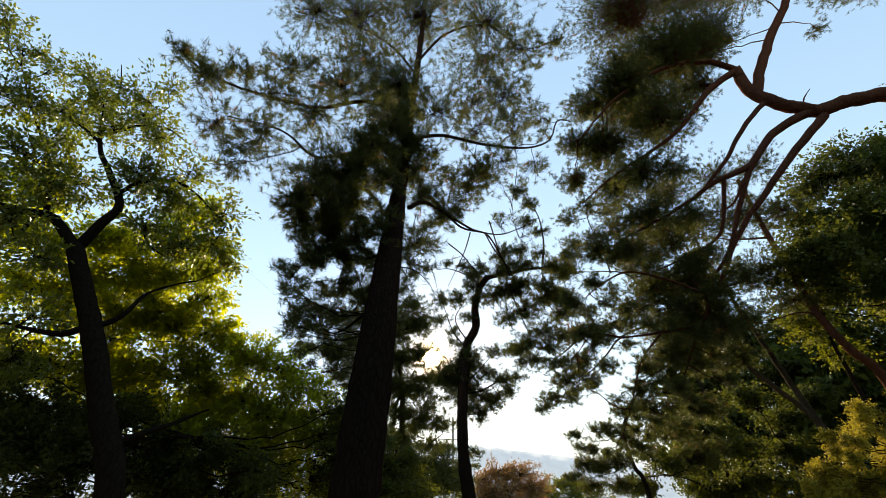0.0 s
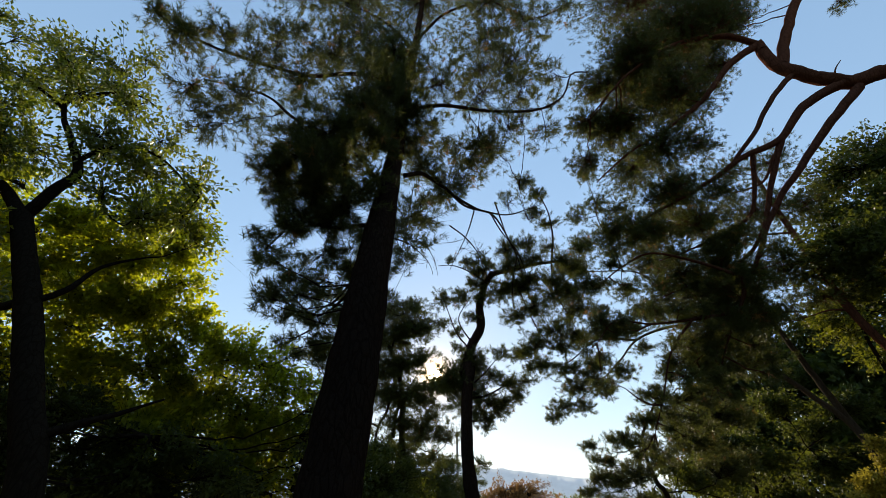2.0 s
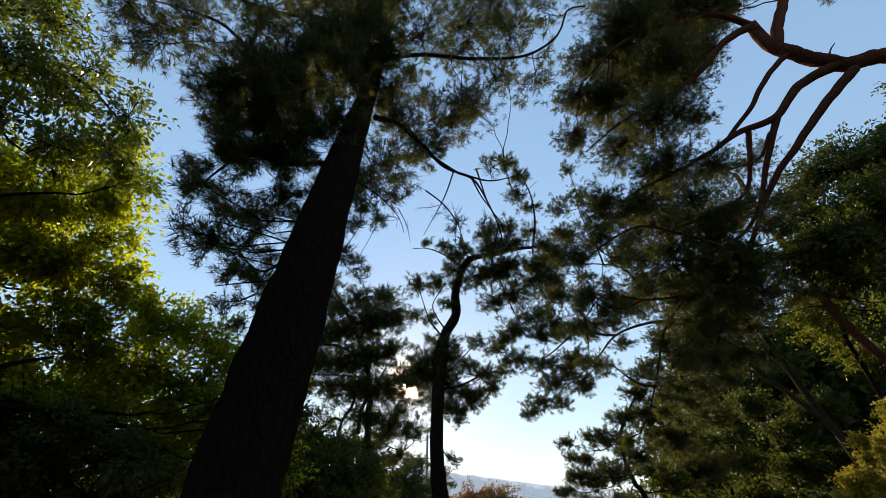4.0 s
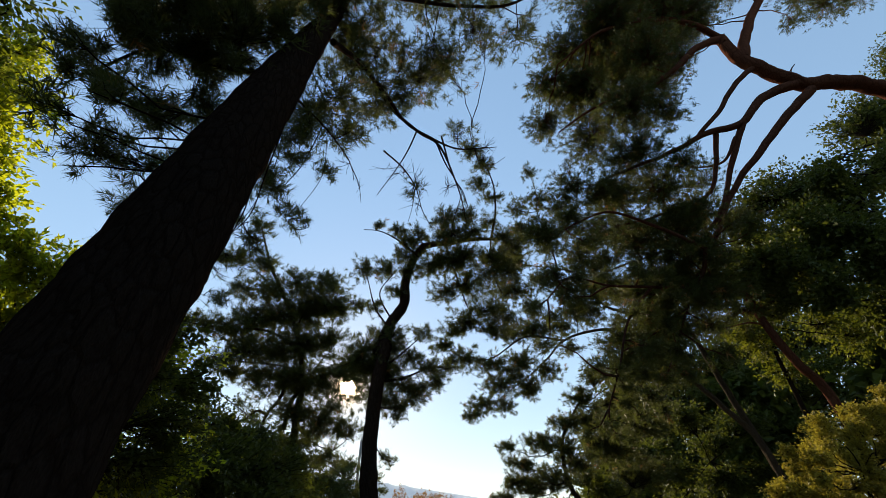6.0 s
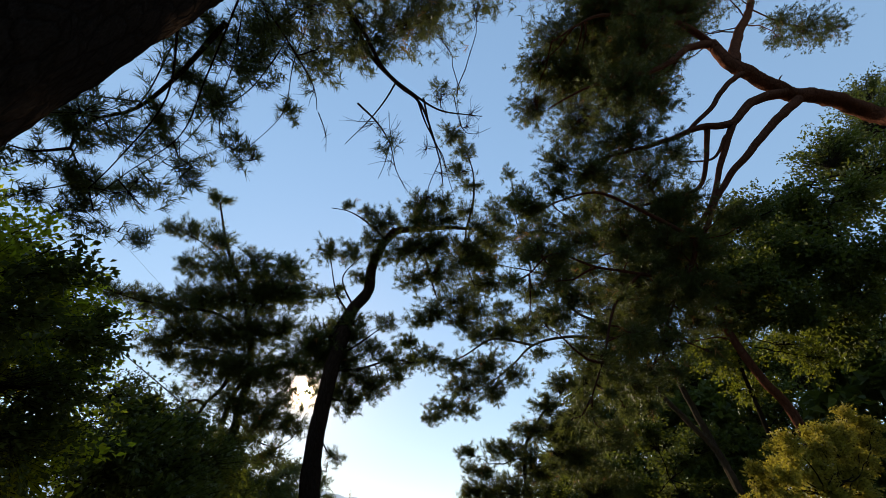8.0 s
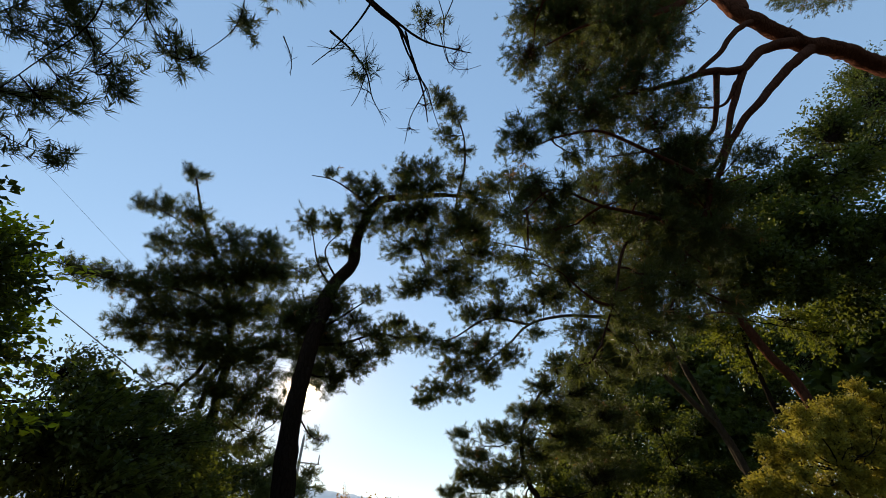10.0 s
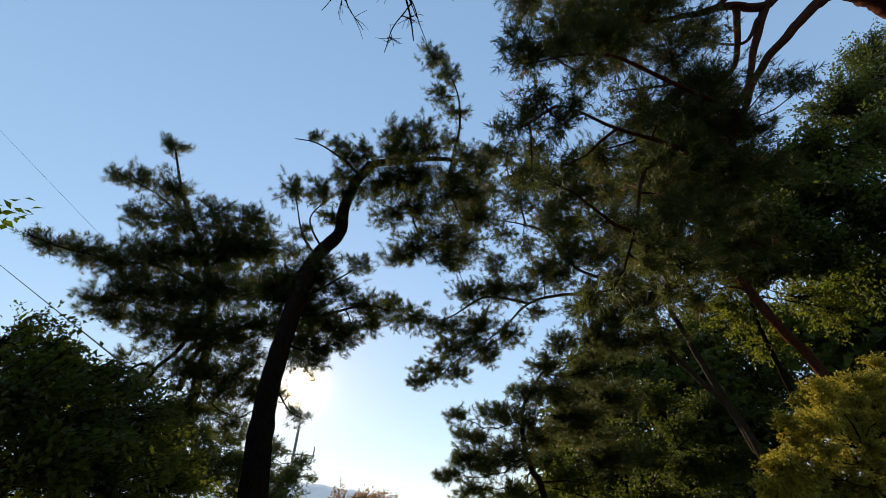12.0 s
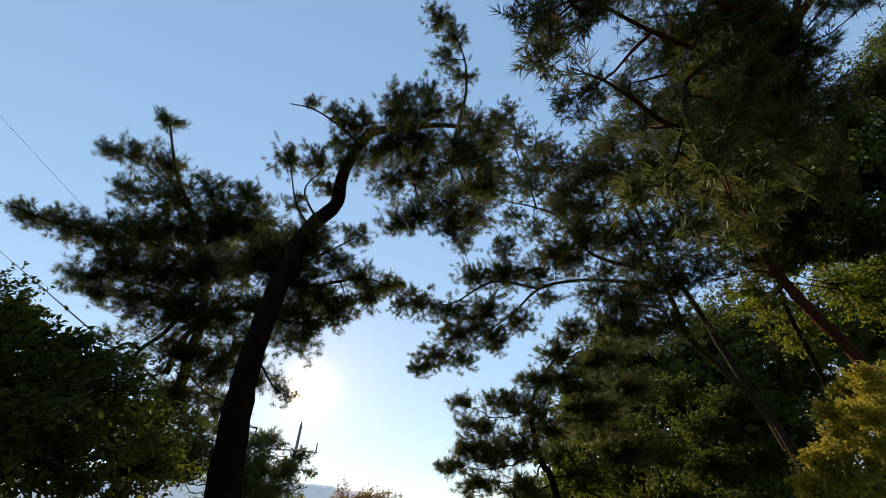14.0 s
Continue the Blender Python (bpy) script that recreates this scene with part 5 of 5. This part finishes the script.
n.pad((-5.57, 12.00, 5.19, 1.00), (-4.62, 12.50, 5.08, 0.82), (-3.81, 13.00, 4.61, 0.71), (-4.44, 12.00, 3.77, 1.05), (-3.53, 13.00, 3.33, 0.91), (-5.38, 11.50, 3.97, 1.09), (-6.44, 11.00, 4.29, 1.07), (-6.81, 10.00, 4.45, 0.83), (-6.18, 10.00, 3.05, 1.07), (-5.25, 11.00, 2.69, 1.15), (-4.15, 12.00, 2.39, 1.23), (-3.11, 13.00, 2.18, 0.86), dense=1)
n.pad((-6.38, 10.50, 4.89, 0.71), (-5.96, 11.30, 5.30, 0.69), dense=1)
n.pad((-3.73, 12.80, 3.92, 1.00), (-3.67, 18.00, 3.38, 0.91), (-3.08, 18.00, 2.03, 1.13), (-5.17, 13.00, 3.33, 1.19), (-6.63, 12.00, 3.77, 1.13), (-7.46, 10.50, 3.90, 0.84), dense=1)
n.finish("leaf", 0.122, 0.07, per_m2=140, each=13, twig=0.006, grain=1.5)
o = Tree("broadleaf_tree", "shaded undergrowth tree beside the path", "tree", (-5.4, 9.0, -0.3), BARK_GREY, LEAF_DIM, "bank trees")
o.limb("trunk", [(-5.4, 9.0, -0.3), (-5.4, 9.1, 1.2), (-5.2, 9.3, 2.8)], 0.10, 0.03, 10)
o.pad((-6.10, 9.50, 2.03, 0.91), (-7.01, 8.50, 2.44, 0.84), (-5.43, 10.00, 1.94, 0.95), (-7.06, 8.00, 1.96, 0.81), (-6.76, 8.80, 3.09, 0.68), (-7.70, 8.00, 2.57, 0.73), (-4.29, 10.50, 1.85, 0.90), dense=1.2)
o.pad((-8.52, 8.50, 3.46, 0.76), (-9.02, 8.50, 4.14, 0.71), (-8.31, 8.00, 2.76, 0.98), (-8.31, 9.00, 3.12, 0.78), (-7.79, 9.50, 3.20, 0.74), dense=1)
o.pad((-2.36, 10.00, 3.53, 0.44), (-2.13, 11.00, 3.23, 0.42), (-2.32, 10.00, 2.99, 0.47), (-2.68, 12.00, 2.92, 0.73), (-3.74, 17.00, 4.16, 0.81), (-3.17, 19.00, 3.91, 0.94), (-2.69, 12.00, 2.22, 0.75), (-3.44, 17.00, 2.72, 1.04), (-1.42, 17.00, 2.88, 0.95), (-1.56, 16.00, 2.09, 0.82), dense=0.8)
o.pad((-6.52, 9.30, 2.51, 0.56), (-5.95, 9.30, 2.76, 0.49), (-5.08, 9.30, 2.27, 0.47), (-4.61, 9.30, 2.59, 0.49), (-6.75, 9.30, 3.39, 0.52), (-3.75, 9.30, 2.19, 0.47), (-6.29, 9.30, 1.97, 0.46), (-5.45, 9.30, 1.97, 0.46), dense=1.1)
o.finish("leaf", 0.09, 0.055, per_m2=230, each=14, twig=0.005)
p = Tree("broadleaf_tree", "dark rounded tree mass behind the bank", "tree", (-6.2, 17.2, -1.0), BARK_GREY, LEAF_DIM, "bank trees")
p.limb("trunk", [(-6.2, 17.2, -1.0), (-6.2, 17.0, 1.0), (-6.0, 17.0, 3.6)], 0.16, 0.04, 12)
p.pad((-3.29, 16.00, 3.66, 0.49), (-3.02, 16.50, 3.70, 0.48), (-2.57, 17.00, 3.67, 0.46), (-2.32, 15.00, 2.74, 0.72), (-1.98, 16.00, 2.73, 0.82), (-2.19, 18.00, 3.59, 0.56), (-1.52, 18.00, 2.55, 0.88), (-1.64, 15.00, 1.79, 0.79), (-1.23, 16.00, 1.73, 0.77), (-0.95, 19.00, 2.11, 0.81), (-2.90, 15.00, 2.76, 0.74), (-2.66, 15.00, 2.12, 0.78), dense=1)
p.pad((-1.52, 20.00, 3.18, 0.59), dense=1)
p.finish("leaf", 0.13, 0.08, per_m2=150, each=14, twig=0.008, grain=1.5)
q = Tree("pine_tree", "small pine at the foot of the path", "tree", (-0.8, 29.5, -2.9), BARK_GREY, NEEDLE_FAR)
q.limb("trunk", [(-0.8, 29.5, -2.9), (-0.8, 29.4, 0.0), (-0.6, 29.4, 3.0), (-0.4, 29.4, 5.2)], 0.14, 0.03, 10)
q.pad((0.24, 29.50, 4.79, 0.86), (0.03, 29.00, 3.80, 0.98), (1.40, 30.00, 4.00, 0.64), (1.70, 30.50, 4.45, 0.48), (1.03, 29.50, 3.47, 0.95), (-1.05, 26.00, 3.87, 0.93), (-0.08, 27.00, 2.93, 1.10), (-1.44, 25.00, 3.16, 0.98), (0.77, 28.00, 2.68, 1.26), (-2.02, 25.00, 4.37, 0.67), (2.22, 31.00, 3.94, 0.37), dense=1.1)
q.pad((-3.15, 25.00, 5.04, 1.03), (-4.11, 24.00, 5.81, 0.56), (-1.95, 25.00, 3.65, 1.21), (-1.37, 27.00, 4.64, 0.75), (-0.63, 27.00, 3.48, 0.97), (-3.54, 24.00, 4.38, 1.03), (-2.70, 24.00, 3.43, 1.20), dense=1)
q.pad((-1.91, 26.00, 5.42, 0.73), (-1.90, 25.00, 2.97, 1.05), (-0.27, 28.00, 4.27, 0.79), (-0.31, 26.00, 2.64, 0.90), (0.42, 28.00, 3.26, 0.77), dense=1)
q.finish("needle", 0.2, 0.034, 8, 75, flat=0.6, spread=0.5, grain=1.2)

# ---- the valley ----
u = Tree("autumn_tree", "rust-brown autumn tree with rounded crown in the valley", "tree", (6.2, 55.0, -4.6), BARK_GREY, LEAF_RUST)
u.limb("trunk", [(6.2, 55.0, -4.6), (6.2, 55.0, -1.0), (6.3, 55.0, 4.0)], 0.25, 0.06, 12)
u.pad((6.41, 55.00, 4.93, 1.95), (9.06, 55.00, 4.64, 2.09), (4.37, 55.00, 4.06, 1.48), (10.91, 55.00, 3.49, 1.77), (7.44, 54.00, 2.90, 2.59), (4.84, 54.00, 2.35, 2.14), (10.20, 54.00, 1.81, 2.13), (7.24, 54.00, 0.48, 4.19), dense=1)
u.finish("leaf", 0.24, 0.16, per_m2=34, each=12, twig=0.02, far=True, grain=0.8)
v = Tree("valley_tree", "pale green trees in the valley", "tree", (13.0, 62.0, -4.6), BARK_GREY, LEAF_DARK)
v.limb("trunk", [(13.0, 62.0, -4.6), (13.0, 62.0, 0.0), (13.0, 62.0, 4.0)], 0.25, 0.06, 12)
v.pad((15.27, 62.00, 3.73, 1.66), (17.17, 62.00, 4.05, 1.50), (18.91, 62.00, 3.41, 1.65), (13.53, 60.00, 2.43, 2.06), (16.61, 60.00, 1.83, 2.84), (19.42, 60.00, 1.83, 2.36), (0.42, 58.00, 4.19, 2.34), (-1.61, 56.00, 3.52, 2.25), (2.14, 58.00, 2.99, 1.85), (-3.85, 50.00, 3.84, 2.43), (-4.96, 50.00, 2.29, 2.64), dense=1)
v.finish("leaf", 0.26, 0.17, per_m2=28, each=12, twig=0.02, far=True, grain=0.8)

# ---- utility pole and cables ----
STEEL, xt, xb, xl = material("weathered_concrete")
xn = node(xt, "TexNoise", Scale=6.0, Detail=6.0)
xl.new(ramp(xt, xn.outputs[0], (0.3, (0.16, 0.155, 0.15)), (0.7, (0.28, 0.27, 0.26))), xb.inputs["Base Color"])
xb.inputs["Roughness"].default_value = 0.85
CABLE, ct, cb, cl = material("cable_sheath")
cb.inputs["Base Color"].default_value = (0.02, 0.02, 0.022, 1)
cb.inputs["Roughness"].default_value = 0.6
pole = tagged(new("utility_pole"), "grey concrete utility pole with cross arm above the trees", "utility pole")
PX, PY, PZ = 1.0, 44.8, 9.0


def rod(name, points, r0, r1, mat, parent, sides=12, step=0.3):
    path = spline(points, step)
    v_, q_, c_ = tube(path, np.linspace(r0, r1, len(path)), sides)
    return shape(name, v_, q_, mat, parent, True)


rod("pole", [(PX, PY, -4.8), (PX, PY, 2.0), (PX, PY, PZ)], 0.17, 0.10, STEEL, pole)
rod("cross_arm", [(PX - 1.5, PY, PZ - 1.9), (PX, PY - 0.12, PZ - 1.85), (PX + 1.6, PY, PZ - 1.9)], 0.05, 0.05, STEEL, pole)
rod("brace", [(PX + 0.05, PY - 0.1, PZ - 3.2), (PX + 0.6, PY - 0.1, PZ - 2.5), (PX + 1.2, PY - 0.1, PZ - 1.95)], 0.03, 0.03, STEEL, pole)
rod("insulator", [(PX - 1.4, PY, PZ - 1.85), (PX - 1.4, PY, PZ - 1.7), (PX - 1.4, PY, PZ - 1.5)], 0.06, 0.04, STEEL, pole)
rod("insulator", [(PX + 1.5, PY, PZ - 1.85), (PX + 1.5, PY, PZ - 1.6), (PX + 1.5, PY, PZ - 1.2)], 0.06, 0.04, STEEL, pole)
rod("insulator", [(PX, PY, PZ), (PX, PY, PZ + 0.1), (PX, PY, PZ + 0.25)], 0.07, 0.05, STEEL, pole)


# ---- surrounding trees, added out of view to block skylight ----
w = Tree("broadleaf_tree", "tall leafy tree added out of view to block light", "tree", (-4.0, -11.0, 1.0), BARK_GREY, LEAF_DIM, "surrounding wood")
w.limb("trunk", [(-4.0, -11.0, 1.0), (-3.9, -11.0, 5.0), (-4.1, -10.9, 9.0), (-4.0, -11.0, 14.0)], 0.25, 0.05, 12, 0.08)
for k in range(26):
    ang, hh = k * 2.4, 3.5 + 11.0 * k / 26
    rad = 3.2 * (1 - 0.6 * (k / 26) ** 2) * (0.55 + 0.45 * rng.uniform())
    w.pad((-4.0 + rad * math.cos(ang), -11.0 + rad * math.sin(ang), hh, 1.25))
wood = w.finish("leaf", 0.7, 0.5, per_m2=7, each=14, twig=0.01, far=True, grain=0.5)
# the last three hide behind the slope trees to keep the sun off them
for x, y, turn in ((2.5, -9.5, 40), (9.0, -8.0, 110), (14.5, -5.0, 200), (-10.0, -7.0, 260), (-15.0, -4.0, 20), (-9.0, -14.0, 75), (4.0, -15.5, 300), (12.0, -13.0, 160), (20.0, -1.5, 330), (-19.5, -0.5, 140), (21.0, 34.0, 80), (27.0, 29.0, 120), (28.5, 19.0, 10)):
    copy_thing(wood, pose(x, y, lie(x, y) - 0.2, 0, 0, turn))


def cable(name, a_, b_, r_, sag, label):
    a_, b_ = np.array(a_), np.array(b_)
    tagged(rod(name, [a_ + (b_ - a_) * u - np.array([0, 0, sag * 4 * u * (1 - u)]) for u in np.linspace(0, 1, 9)], r_, r_, CABLE, None, 6, 0.6), label, "cable")

cable("cable", (-12.83, 17.63, 13.93), (-1.25, 14.43, 4.31), 0.0028, 0.0, "thin dark cable strung between the trees")
cable("cable", (-28.46, 49.03, 22.42), (-2.20, 18.58, 4.05), 0.022, 0.0, "thick dark cable strung between the trees")
